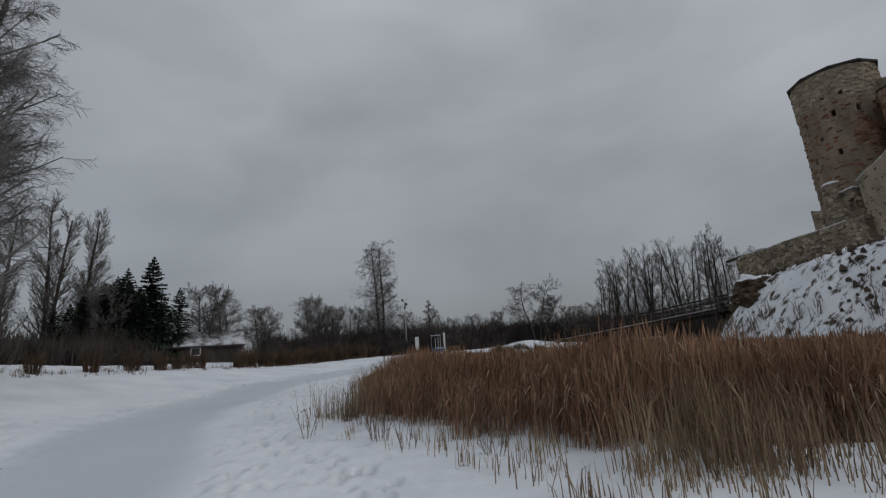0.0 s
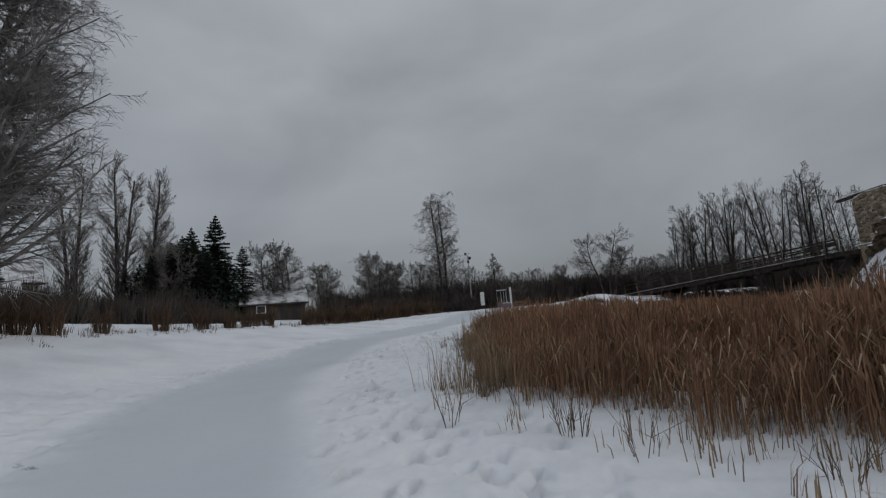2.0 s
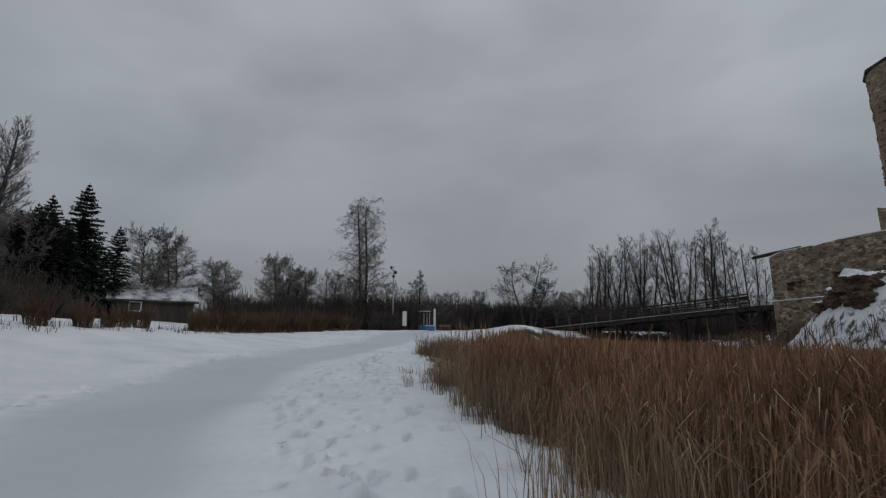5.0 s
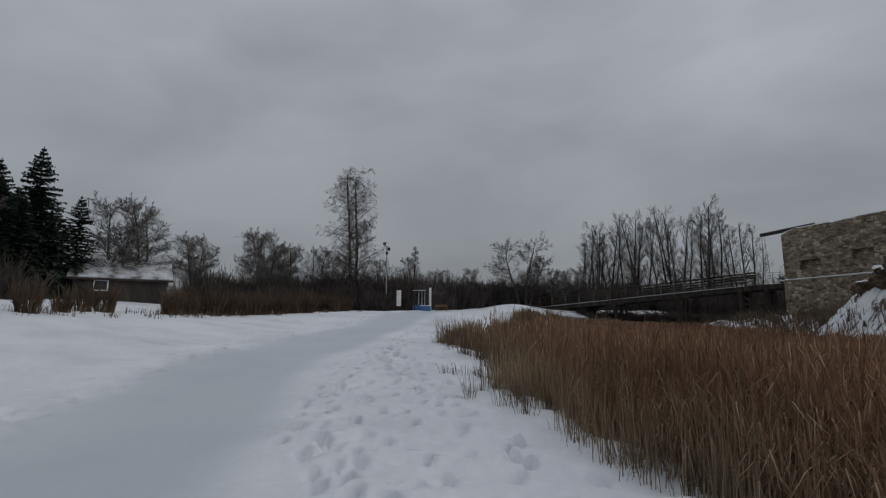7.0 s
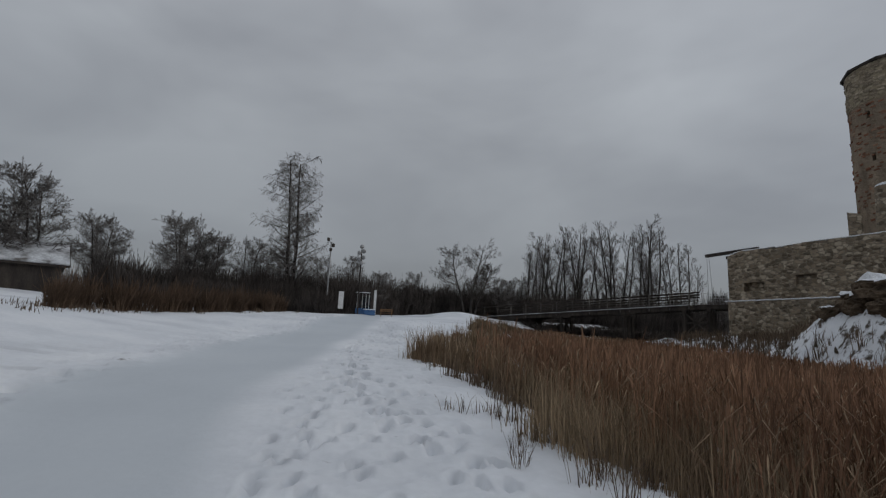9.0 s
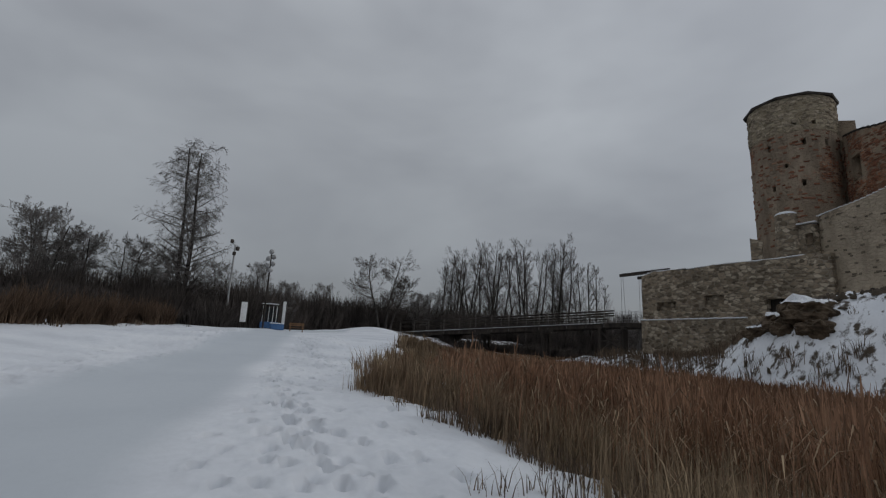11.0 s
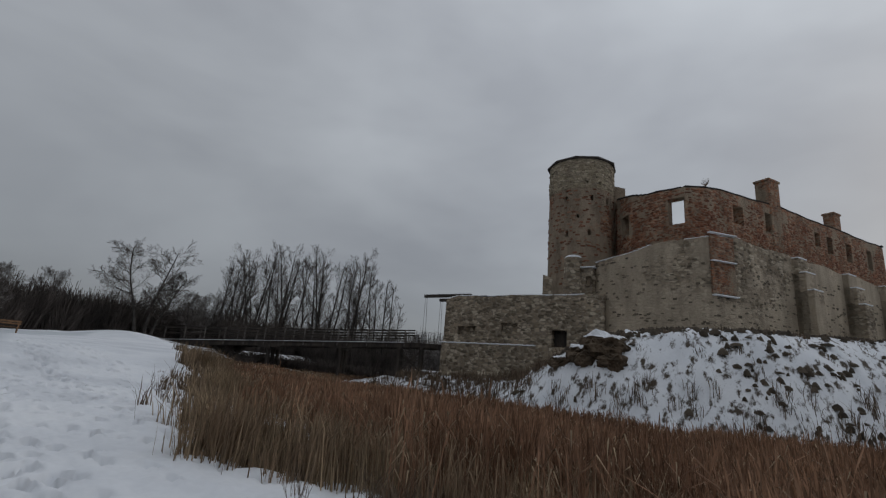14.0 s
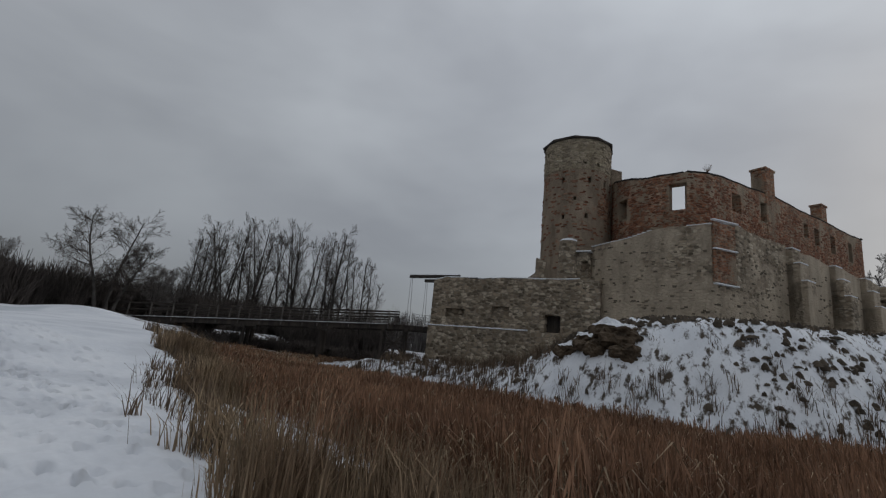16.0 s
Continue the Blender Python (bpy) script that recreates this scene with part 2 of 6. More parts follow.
def snow_material():
    """Old snow: trodden and dusted with soil in broad patches, with grass showing through on the mound's slope."""
    m = material("old_snow", [(0.66, 0.68, 0.715), (0.755, 0.775, 0.81), (0.82, 0.835, 0.86)], 0.5, 0.75, 0.2, 9.0, 0.02, spread=0.35, grain=(0.93, 1.05))
    n, l = m.node_tree.nodes, m.node_tree.links
    b = n["Principled BSDF"]
    source = b.inputs["Base Color"].links[0].from_socket
    lane = n.new("ShaderNodeAttribute")
    lane.attribute_name = "packed"
    ice = n.new("ShaderNodeMix")
    ice.data_type = "RGBA"
    ice.inputs["B"].default_value = (0.53, 0.57, 0.605, 1)
    l.new(lane.outputs["Fac"], ice.inputs["Factor"])
    l.new(source, ice.inputs["A"])
    source = ice.outputs["Result"]
    att = n.new("ShaderNodeAttribute")
    att.attribute_name = "bare"
    co = n.new("ShaderNodeTexCoord")
    mp = n.new("ShaderNodeMapping")
    mp.inputs["Rotation"].default_value, mp.inputs["Scale"].default_value = (0, 0, radians(35)), (1.0, 2.1, 1.2)
    l.new(co.outputs["Object"], mp.inputs["Vector"])
    no = n.new("ShaderNodeTexNoise")
    no.inputs["Scale"].default_value, no.inputs["Detail"].default_value, no.inputs["Roughness"].default_value = 1.3, 7.0, 0.68
    l.new(mp.outputs["Vector"], no.inputs["Vector"])
    ma = n.new("ShaderNodeMath")
    ma.operation = "ADD"
    l.new(no.outputs["Fac"], ma.inputs[0])
    l.new(att.outputs["Fac"], ma.inputs[1])
    mr = n.new("ShaderNodeMapRange")
    mr.inputs["From Min"].default_value, mr.inputs["From Max"].default_value = 0.93, 1.02
    l.new(ma.outputs["Value"], mr.inputs["Value"])
    mx = n.new("ShaderNodeMix")
    mx.data_type = "RGBA"
    mx.inputs["B"].default_value = (0.075, 0.058, 0.042, 1)
    l.new(mr.outputs["Result"], mx.inputs["Factor"])
    l.new(source, mx.inputs["A"])
    l.new(mx.outputs["Result"], b.inputs["Base Color"])
    return m


M_SNOW = snow_material()


# ---- mesh helpers ----
def mesh_np(name, verts, faces):
    """A mesh from arrays: verts (n, 3), faces (m, 3) or (m, 4)."""
    me = bpy.data.meshes.new(name)
    faces = np.asarray(faces, np.int32)
    me.vertices.add(len(verts))
    me.vertices.foreach_set("co", np.asarray(verts, np.float32).ravel())
    me.loops.add(faces.size)
    me.loops.foreach_set("vertex_index", faces.ravel())
    me.polygons.add(len(faces))
    me.polygons.foreach_set("loop_start", np.arange(0, faces.size, faces.shape[1], dtype=np.int32))
    me.update(calc_edges=True)
    return me


def put(name, me, mat, parent=None, label=""):
    """Links a mesh as one object, under a thing or a part where a parent is given."""
    ob = new(name, me)
    if not me.materials:
        me.materials.append(mat)
    if parent is not None:
        ob.parent = parent
    return tagged(ob, label)


def part(name, bm, mat, parent, label=""):
    me = bpy.data.meshes.new(name)
    bmesh.ops.recalc_face_normals(bm, faces=bm.faces)
    bm.to_mesh(me)
    bm.free()
    return put(name, me, mat, parent, label)


def block(bm, centre, size, turn=0.0, bevel=0.0, m=None):
    """A box with bevelled edges, added to bm."""
    made = bmesh.ops.create_cube(bm, size=1.0)["verts"]
    bmesh.ops.transform(bm, matrix=(m or pose(*centre, 0, 0, turn)) @ Matrix.Diagonal((*size, 1)), verts=made)
    if bevel:
        bmesh.ops.bevel(bm, geom=list({e for v in made for e in v.link_edges}), offset=bevel, segments=1, affect="EDGES")
    return bm


def bar(bm, a, b, width, height=None, bevel=0.0):
    """A beam of rectangular section from a to b."""
    a, b = Vector(a), Vector(b)
    turn = (b - a).to_track_quat("Y", "Z").to_matrix().to_4x4()
    return block(bm, (0, 0, 0), (width, (b - a).length, height or width), bevel=bevel, m=Matrix.Translation((a + b) / 2) @ turn)


def tubes(segs, sides=3):
    """Tapered tubes from rows of x0 y0 z0 x1 y1 z1 r0 r1."""
    s = np.asarray(segs, float).reshape(-1, 8)
    a, b = s[:, :3], s[:, 3:6]
    d = b - a
    d /= np.linalg.norm(d, axis=1, keepdims=True) + 1e-9
    ref = np.where(np.abs(d[:, 2:3]) > 0.9, [[1.0, 0, 0]], [[0, 0, 1.0]])
    u = np.cross(d, ref)
    u /= np.linalg.norm(u, axis=1, keepdims=True) + 1e-9
    v = np.cross(d, u)
    ang = np.arange(sides) * 2 * np.pi / sides
    ring = u[:, None] * np.cos(ang)[None, :, None] + v[:, None] * np.sin(ang)[None, :, None]
    verts = np.concatenate([a[:, None] + ring * s[:, 6, None, None], b[:, None] + ring * s[:, 7, None, None]], 1).reshape(-1, 3)
    base = np.arange(len(s))[:, None] * 2 * sides
    i = np.arange(sides)
    j = (i + 1) % sides
    faces = np.stack([base + i, base + j, base + sides + j, base + sides + i], -1).reshape(-1, 4)
    return verts, faces


def wall(line, thick, z0, top, openings=(), step=0.8, rough=0.05, seed=0, closed=False):
    """A standing wall along a plan line, its face on the line and its body to the left of it, cut into cells, with openings (s0, s1, z0, z1) through it.
    top: a number or a function of the way along. Returns a bmesh and the plan function of s and depth."""
    rng = np.random.RandomState(seed)
    pts = np.array([*line, line[0]] if closed else line, float)
    run = np.r_[0, np.cumsum(np.hypot(*np.diff(pts, axis=0).T))]
    length = run[-1]

    def along(s):
        return np.array([np.interp(s, run, pts[:, 0]), np.interp(s, run, pts[:, 1])])

    def normal(s):
        if closed:
            d = along((s + 0.3) % length) - along((s - 0.3) % length)
        else:
            d = along(min(length, s + 0.4)) - along(max(0, s - 0.4))
        return np.array([-d[1], d[0]]) / (np.hypot(*d) + 1e-9)

    def at(s, depth, z):
        p = along(s) + normal(s) * depth
        return Vector((p[0], p[1], z))

    cuts = sorted({round(v, 3) for v in (*np.linspace(0, length, max(2, int(length / step) + 1)), *[o[0] for o in openings], *[o[1] for o in openings])})
    tops = {c: (top(c) if callable(top) else top) + rng.uniform(-rough, rough) for c in cuts}
    if closed:
        tops[cuts[-1]] = tops[cuts[0]]
    bm = bmesh.new()
    for s0, s1 in zip(cuts, cuts[1:]):
        if s1 - s0 < 0.01:
            continue
        mid = (s0 + s1) / 2
        holes = sorted((o[2], o[3]) for o in openings if o[0] <= mid <= o[1])
        low = z0
        spans = []
        for h0, h1 in holes:
            spans.append((low, low, h0, h0))
            low = h1
        spans.append((low, low, tops[s0], tops[s1]))
        for a0, a1, b0, b1 in spans:
            if min(b0 - a0, b1 - a1) < 0.01:
                continue
            v = [bm.verts.new(at(s, d, z)) for s, d, z in ((s0, 0, a0), (s1, 0, a1), (s1, 0, b1), (s0, 0, b0), (s0, thick, a0), (s1, thick, a1), (s1, thick, b1), (s0, thick, b0))]
            for f in ((0, 1, 2, 3), (5, 4, 7, 6), (4, 0, 3, 7), (1, 5, 6, 2), (3, 2, 6, 7), (4, 5, 1, 0)):
                bm.faces.new([v[i] for i in f])
    bmesh.ops.remove_doubles(bm, verts=bm.verts, dist=0.002)
    return bm, at, length


# ---- the lie of the land ----
def smooth(x):
    x = np.clip(x, 0, 1)
    return x * x * (3 - 2 * x)


def wavy(x, y, seed=0, octaves=4, scale=1.0, gain=0.55):
    """A cheap smooth noise from turned sine sheets, about -1 to 1."""
    rng = np.random.RandomState(seed)
    total, amp, k = 0, 1.0, scale
    for _ in range(octaves):
        for _ in range(3):
            a, p = rng.uniform(0, 6.28, 2)
            total = total + amp * np.sin(k * (x * np.cos(a) + y * np.sin(a)) + p + 1.3 * np.sin(0.6 * k * (y * np.cos(a) - x * np.sin(a)) + a)) / 2.2
        amp, k = amp * gain, k * 2.07
    return total / 1.8


PATH_Y = [-60, 0, 5, 9, 15, 18, 22, 27, 34, 40, 48, 58, 66, 90, 160, 400]
PATH_Z = [-0.5, 0.05, 0.3, 0.66, 0.9, 1.03, 1.33, 1.5, 1.8, 2.45, 2.85, 3.05, 3.3, 3.6, 4.5, 6.0]
CENTRE_Y = [-60, 0, 5, 10, 15, 21, 34, 48, 62, 90]
CENTRE_X = [10, 0.5, -3.3, -5.6, -6.9, -7.2, -4.6, -1.5, 6.0, 14]
SHORE_Y = [-60, -10, 0, 5, 8, 9.5, 11, 13, 17, 22, 26, 29, 33, 38, 44, 50, 56, 62, 70]
SHORE_X = [22, 12, 8, 5, 2.4, 0.4, -1.2, -2.2, -2.9, -2.9, -2.5, -1.6, 0.1, 2.4, 5.3, 7.6, 10.4, 15, 40]
BANK_Y = [-60, 12, 18, 29, 34, 40, 48, 70, 120]
BANK_Z = [2.2, 2.68, 2.72, 2.62, 2.55, 2.6, 2.9, 3.1, 3.8]
MOUND = [(22.6, 47), (23.2, 40), (21.2, 34), (18.8, 30), (17.9, 27), (20.0, 22.0), (29.0, 16.0), (40, 11), (51, 4.5), (58, 0), (75, -2), (80, 40), (62, 52), (34, 50)]


def mound_distance(x, y):
    """Metres from the edge of the castle's mound: negative on it."""
    x, y = np.asarray(x, float), np.asarray(y, float)
    best, inside = np.full(np.broadcast(x, y).shape, 1e9), np.zeros(np.broadcast(x, y).shape, bool)
    for (x0, y0), (x1, y1) in zip(MOUND, MOUND[1:] + MOUND[:1]):
        dx, dy = x1 - x0, y1 - y0
        s = np.clip(((x - x0) * dx + (y - y0) * dy) / (dx * dx + dy * dy), 0, 1)
        best = np.minimum(best, np.hypot(x - x0 - s * dx, y - y0 - s * dy))
        cross = (y0 > y) != (y1 > y)
        with np.errstate(divide="ignore", invalid="ignore"):
            inside ^= cross & (x < x0 + (y - y0) * dx / (dy if dy else 1e-9))
    return np.where(inside, -best, best)


def ground_z(x, y):
    """The height of the snow at a place, without tracks and rubble."""
    x, y = np.asarray(x, float), np.asarray(y, float)
    path = np.interp(y, PATH_Y, PATH_Z)
    centre, shore = np.interp(y, CENTRE_Y, CENTRE_X), np.interp(y, SHORE_Y, SHORE_X)
    bank = np.interp(y, BANK_Y, BANK_Z)
    z = path + (bank - path) * smooth((centre - 2.2 - x) / 10.5)
    z = z + 0.06 * smooth((centre - 2.0 - x) / 0.8) * smooth((x - centre + 4.5) / 1.5)
    moat = np.interp(y, [-60, 10, 20, 28, 40, 50, 56, 75, 160, 400], [0.0, 0.0, 0.3, 0.5, 0.75, 1.2, 1.8, 3.0, 4.5, 6.0])
    z = z + (moat - z) * smooth((x - shore + 1.5) / 6.0)
    z = z + 0.09 * np.clip(-17.5 - x, 0, 9) * (y < 130)
    lip = np.exp(-(((x - 8.2) / 3.2) ** 2 + ((y - 62.5) / 5.0) ** 2))
    z = z + 0.75 * lip
    d = mound_distance(x, y)
    flat = np.interp(y, [-30, 14, 22, 26, 28, 29.5, 31.5, 34, 38, 60], [6.6, 6.5, 5.9, 5.5, 5.3, 4.8, 3.9, 2.9, 2.3, 2.0])
    top = flat + 0.16 * np.clip(-d, 0, 9)
    z = np.where(d < 0, top, z + (top - z) * smooth(1 - d / 5.6))
    return z + 0.05 * wavy(x, y, 3, 3, 0.45)


def height(x, y):
    return float(ground_z(np.array([x]), np.array([y]))[0])


def lines(stops):
    """Grid lines: stops of (place, spacing up to the next stop)."""
    out = []
    for (a, step), (b, _) in zip(stops, stops[1:]):
        out.append(np.linspace(a, b, max(1, round((b - a) / step)), endpoint=False))
    return np.r_[np.concatenate(out), stops[-1][0]]


def build_ground():
    gx = lines([(-1500, 250), (-500, 60), (-140, 12), (-40, 2.5), (-16, 0.5), (-10.5, 0.09), (-7.5, 0.062), (-0.5, 0.25), (14, 0.3), (30, 1.2), (60, 6), (120, 30), (500, 250), (1500, 250)])
    gy = lines([(-1000, 200), (-200, 30), (-40, 3), (-8, 0.35), (4, 0.065), (24, 0.10), (34, 0.2), (44, 0.4), (70, 3), (130, 15), (400, 200), (2000, 200)])
    X, Y = np.meshgrid(gx, gy)
    Z = ground_z(X, Y)
    d = mound_distance(X, Y)
    # tussocks and rubble on the mound
    slope = smooth((6.0 - d) / 1.5) * smooth((d + 7.5) / 1.5)
    Z += slope * (0.15 * wavy(X, Y, 11, 4, 1.7, 0.7) + 0.12 * np.abs(wavy(X, Y, 12, 3, 3.5, 0.8)) - 0.12)
    knob = np.exp(-(((X - 17.6) / 1.5) ** 2 + ((Y - 27.6) / 1.5) ** 2))
    Z += 0.15 * knob * (1 + 0.5 * wavy(X, Y, 13, 3, 2.5, 0.8))
    # trodden snow beside the smooth lane
    centre, shore = np.interp(Y, CENTRE_Y, CENTRE_X), np.interp(Y, SHORE_Y, SHORE_X)
    trod = smooth((X - centre - 0.3) / 0.5) * smooth((shore - X) / 1.2) * (Y < 60)
    left = smooth((centre - 2.2 - X) / 0.6) * smooth((X + 13.0) / 2)
    near = (np.abs(X + 5) < 6) & (Y > 3) & (Y < 45)
    Z += near * (trod * 0.032 + left * 0.045 + 0.001) * wavy(X, Y, 21, 4, 6.0, 0.8)
    Z += 0.085 * smooth((shore + 5.0 - X) / 1.5) * smooth((X - shore + 1.6) / 1.2) * (Y > 2) * (Y < 48) * wavy(X, Y, 22, 3, 2.0, 0.7)
    # footprints
    rng = np.random.RandomState(7)
    walks = [(0.7, 0.12, 0.62), (1.15, 0.2, 0.66), (1.7, 0.3, 0.6), (2.2, 0.35, 0.7), (0.9, 0.35, 0.5), (1.9, 0.5, 0.55), (2.6, 0.4, 0.6), (-3.0, 0.25, 0.64), (-3.6, 0.3, 0.7), (-4.2, 0.4, 0.6), (1.4, 0.4, 0.55), (2.9, 0.3, 0.6), (1.05, 0.5, 0.58)]
    for side, sway, stride in walks:
        y, foot = 3.0 + rng.uniform(0, 1), 1
        while y < 44:
            y += stride * rng.uniform(0.75, 1.2)
            foot = -foot
            cx = float(np.interp(y, CENTRE_Y, CENTRE_X)) + side + sway * math.sin(y * 0.5 + side * 3) + 0.13 * foot + rng.uniform(-0.08, 0.08)
            if rng.rand() < 0.12 or cx > np.interp(y, SHORE_Y, SHORE_X) - 0.4:
                continue
            i0, i1 = np.searchsorted(gx, (cx - 0.4, cx + 0.4))
            j0, j1 = np.searchsorted(gy, (y - 0.45, y + 0.45))
            tx, a = X[j0:j1, i0:i1] - cx, rng.uniform(-0.25, 0.25) - 0.1
            ty = Y[j0:j1, i0:i1] - y
            r = np.sqrt(((tx * math.cos(a) + ty * math.sin(a)) / 0.055) ** 2 + ((ty * math.cos(a) - tx * math.sin(a)) / 0.125) ** 2)
            deep = rng.uniform(0.085, 0.15)
            Z[j0:j1, i0:i1] += -deep * smooth((1.3 - r) / 0.45) + 0.016 * np.exp(-((r - 1.7) / 0.35) ** 2)
    nx, ny = len(gx), len(gy)
    idx = np.arange(nx * ny).reshape(ny, nx)
    faces = np.stack([idx[:-1, :-1], idx[:-1, 1:], idx[1:, 1:], idx[1:, :-1]], -1).reshape(-1, 4)
    me = mesh_np("ground", np.stack([X, Y, Z], -1).reshape(-1, 3), faces)
    me.polygons.foreach_set("use_smooth", np.ones(len(faces), bool))
    # where grass and soil show through the snow
    bare = 0.20 + 0.06 * (trod + left) * near
    bare = np.maximum(bare, 0.41 * slope)
    bare = np.maximum(bare, 0.30 * (X > shore + 0.3) * (d > 2))
    bare = np.maximum(bare, 0.36 * smooth((-21 - X) / 3) * (Y < 120))
    bare = np.maximum(bare, 0.40 * (Y > 66))
    bare = np.maximum(bare, 0.60 * smooth((knob - 0.25) / 0.3))
    bare = np.maximum(bare, 0.44 * slope * smooth((Y - 30) / 3))
    bare = np.maximum(bare, 0.46 * (X > 9) * (Y > 46) * (d > 0))
    att = me.attributes.new("bare", "FLOAT", "POINT")
    att.data.foreach_set("value", bare.astype(np.float32).ravel())
    # the lane packed smooth by sledges
    packed = smooth((X - centre + 3.2 + 0.3 * wavy(X, Y, 61, 2, 0.5)) / 0.8) * smooth((centre + 0.4 - X + 0.3 * wavy(X, Y, 62, 2, 0.6)) / 0.8) * (Y < 62)
    att = me.attributes.new("packed", "FLOAT", "POINT")
    att.data.foreach_set("value", (0.75 * packed).astype(np.float32).ravel())
    return tagged(put("ground", me, M_SNOW), "trodden old snow over a sloping path, frozen moat and grassy mound", "ground", kind="structure")


build_ground()


def thing(name, label, category, at=(0, 0, 0), group=""):
    """An Empty at a thing's base, to carry its parts."""
    ob = new(name)
    ob.empty_display_size = 0.3
    ob.matrix_basis = Matrix.Translation(at)
    return tagged(ob, label, category, group)


# ---- the barbican: stone outwork at the bridge's end ----
BAR_A, BAR_B = np.array([25.85, 44.45]), np.array([26.92, 30.60])
BAR_U = (BAR_B - BAR_A) / np.hypot(*(BAR_B - BAR_A))
BAR_N = np.array([-BAR_U[1], BAR_U[0]])


def bar_at(s, depth):
    return BAR_A + BAR_U * s + BAR_N * depth


def build_barbican():
    t = thing("barbican", "grey rubble stone barbican with dark gun ports and a snowy ledge", "building", (*bar_at(6, 4), 0.0))
    inv = t.matrix_basis.inverted()
    front = [bar_at(0, 9.0), bar_at(0, 0.0), bar_at(13.5, 0.0)]
    off = 9.0
    ports = [(off + 1.35, off + 3.05, 6.05, 6.75), (off + 5.4, off + 6.85, 6.2, 7.05), (off + 9.65, off + 10.8, 4.6, 6.55), (3.4, 5.6, 5.0, 8.1)]

    def top(s):
        return 9.2 + 0.04 * math.sin(s * 0.9) + (0.08 if s < off + 4 else 0.0) - 0.25 * max(0.0, 1 - abs(s - off) / 1.2)

    bm, _, _ = wall(front, 1.5, 5.3, top, ports, 0.55, 0.07, 1)
    bm.transform(inv)
    part("wall", bm, M_STONE, t)
    low = [bar_at(-0.22, 9.2), bar_at(-0.22, -0.22), bar_at(13.5, -0.22)]
    bm, _, _ = wall(low, 1.9, 0.5, 5.28, [(off + 1.6, off + 2.8, 2.15, 2.85)], 0.7, 0.0, 2)
    bm.transform(inv)
    part("plinth_wall", bm, M_STONE, t)
    bm = bmesh.new()
    a, b = bar_at(-0.24, -0.26), bar_at(8.4, -0.26)
    n = 26
    for i in range(n):
        p, q = a + (b - a) * i / n, a + (b - a) * (i + 1) / n
        mid = (p + q) / 2 + BAR_N * 0.13
        block(bm, (*mid, 5.335 + 0.012 * math.sin(i * 2.1)), (0.28, np.hypot(*(q - p)) + 0.02, 0.09), math.degrees(math.atan2(BAR_U[1], BAR_U[0])) - 90, 0.025)
    bm.transform(inv)
    part("snow_ledge", bm, M_CAP, t, "snow lying on the wall's ledge")
    # Floor, ceiling and inner wall in near-black: the shade inside is in their colour.
    bm = bmesh.new()
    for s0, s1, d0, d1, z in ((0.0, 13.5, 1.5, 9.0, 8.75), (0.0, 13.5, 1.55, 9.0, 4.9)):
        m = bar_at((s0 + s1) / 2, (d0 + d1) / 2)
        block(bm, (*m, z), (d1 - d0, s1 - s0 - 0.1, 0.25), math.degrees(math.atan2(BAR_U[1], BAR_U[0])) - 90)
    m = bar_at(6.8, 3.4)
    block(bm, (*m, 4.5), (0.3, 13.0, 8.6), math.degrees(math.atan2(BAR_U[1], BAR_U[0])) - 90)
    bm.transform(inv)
    part("inner_floor", bm, M_DARK, t, "near-black slabs painted as the shade inside the outwork")
    for s0, s1, z0, z1, lie in ((1.15, 3.25, 5.85, 6.95, 0.42), (5.2, 7.05, 6.0, 7.25, 0.3)):
        bm = bmesh.new()
        p = bar_at((s0 + s1) / 2, lie + 0.25)
        block(bm, (*p, (z0 + z1) / 2), (0.5, s1 - s0, z1 - z0), math.degrees(math.atan2(BAR_U[1], BAR_U[0])) - 90)
        bm.transform(inv)
        part("niche_filling", bm, M_STONE, t, "stone filling deep in the gun ports")
    bm = bmesh.new()
    for i in range(34):
        s = 0.3 + i * 0.35
        m = bar_at(s, 0.75)
        block(bm, (*m, top(off + s) + 0.07), (1.3, 0.37, 0.09), math.degrees(math.atan2(BAR_U[1], BAR_U[0])) - 90, 0.03)
    bm.transform(inv)
    part("coping_snow", bm, M_CAP, t, "thin snow along the wall's top")
    bm = bmesh.new()
    turn = math.degrees(math.atan2(BAR_U[1], BAR_U[0])) - 90
    for k in range(6):
        p = bar_at(9.66 + 0.19 * (k + 0.5), 0.55)
        block(bm, (*p, 5.65), (0.06, 0.18, 2.1), turn, 0.01)
    bm.transform(inv)
    part("door", bm, M_WOOD, t, "dark boarded door deep in the wall")
    return t


build_barbican()


# ---- the wooden bridge ----
BR0, BR_STEP, BR_RISE = np.array([11.0, 66.8, 3.5]), np.array([1.128, -1.372]), 0.127
BR_ACROSS = np.array([1.372, 1.128]) / np.hypot(1.372, 1.128)


def bridge_at(i, across=0.0, up=0.0):
    p = BR0[:2] + BR_STEP * i + BR_ACROSS * across
    return (p[0], p[1], BR0[2] + BR_RISE * min(i, 14.0) + up)


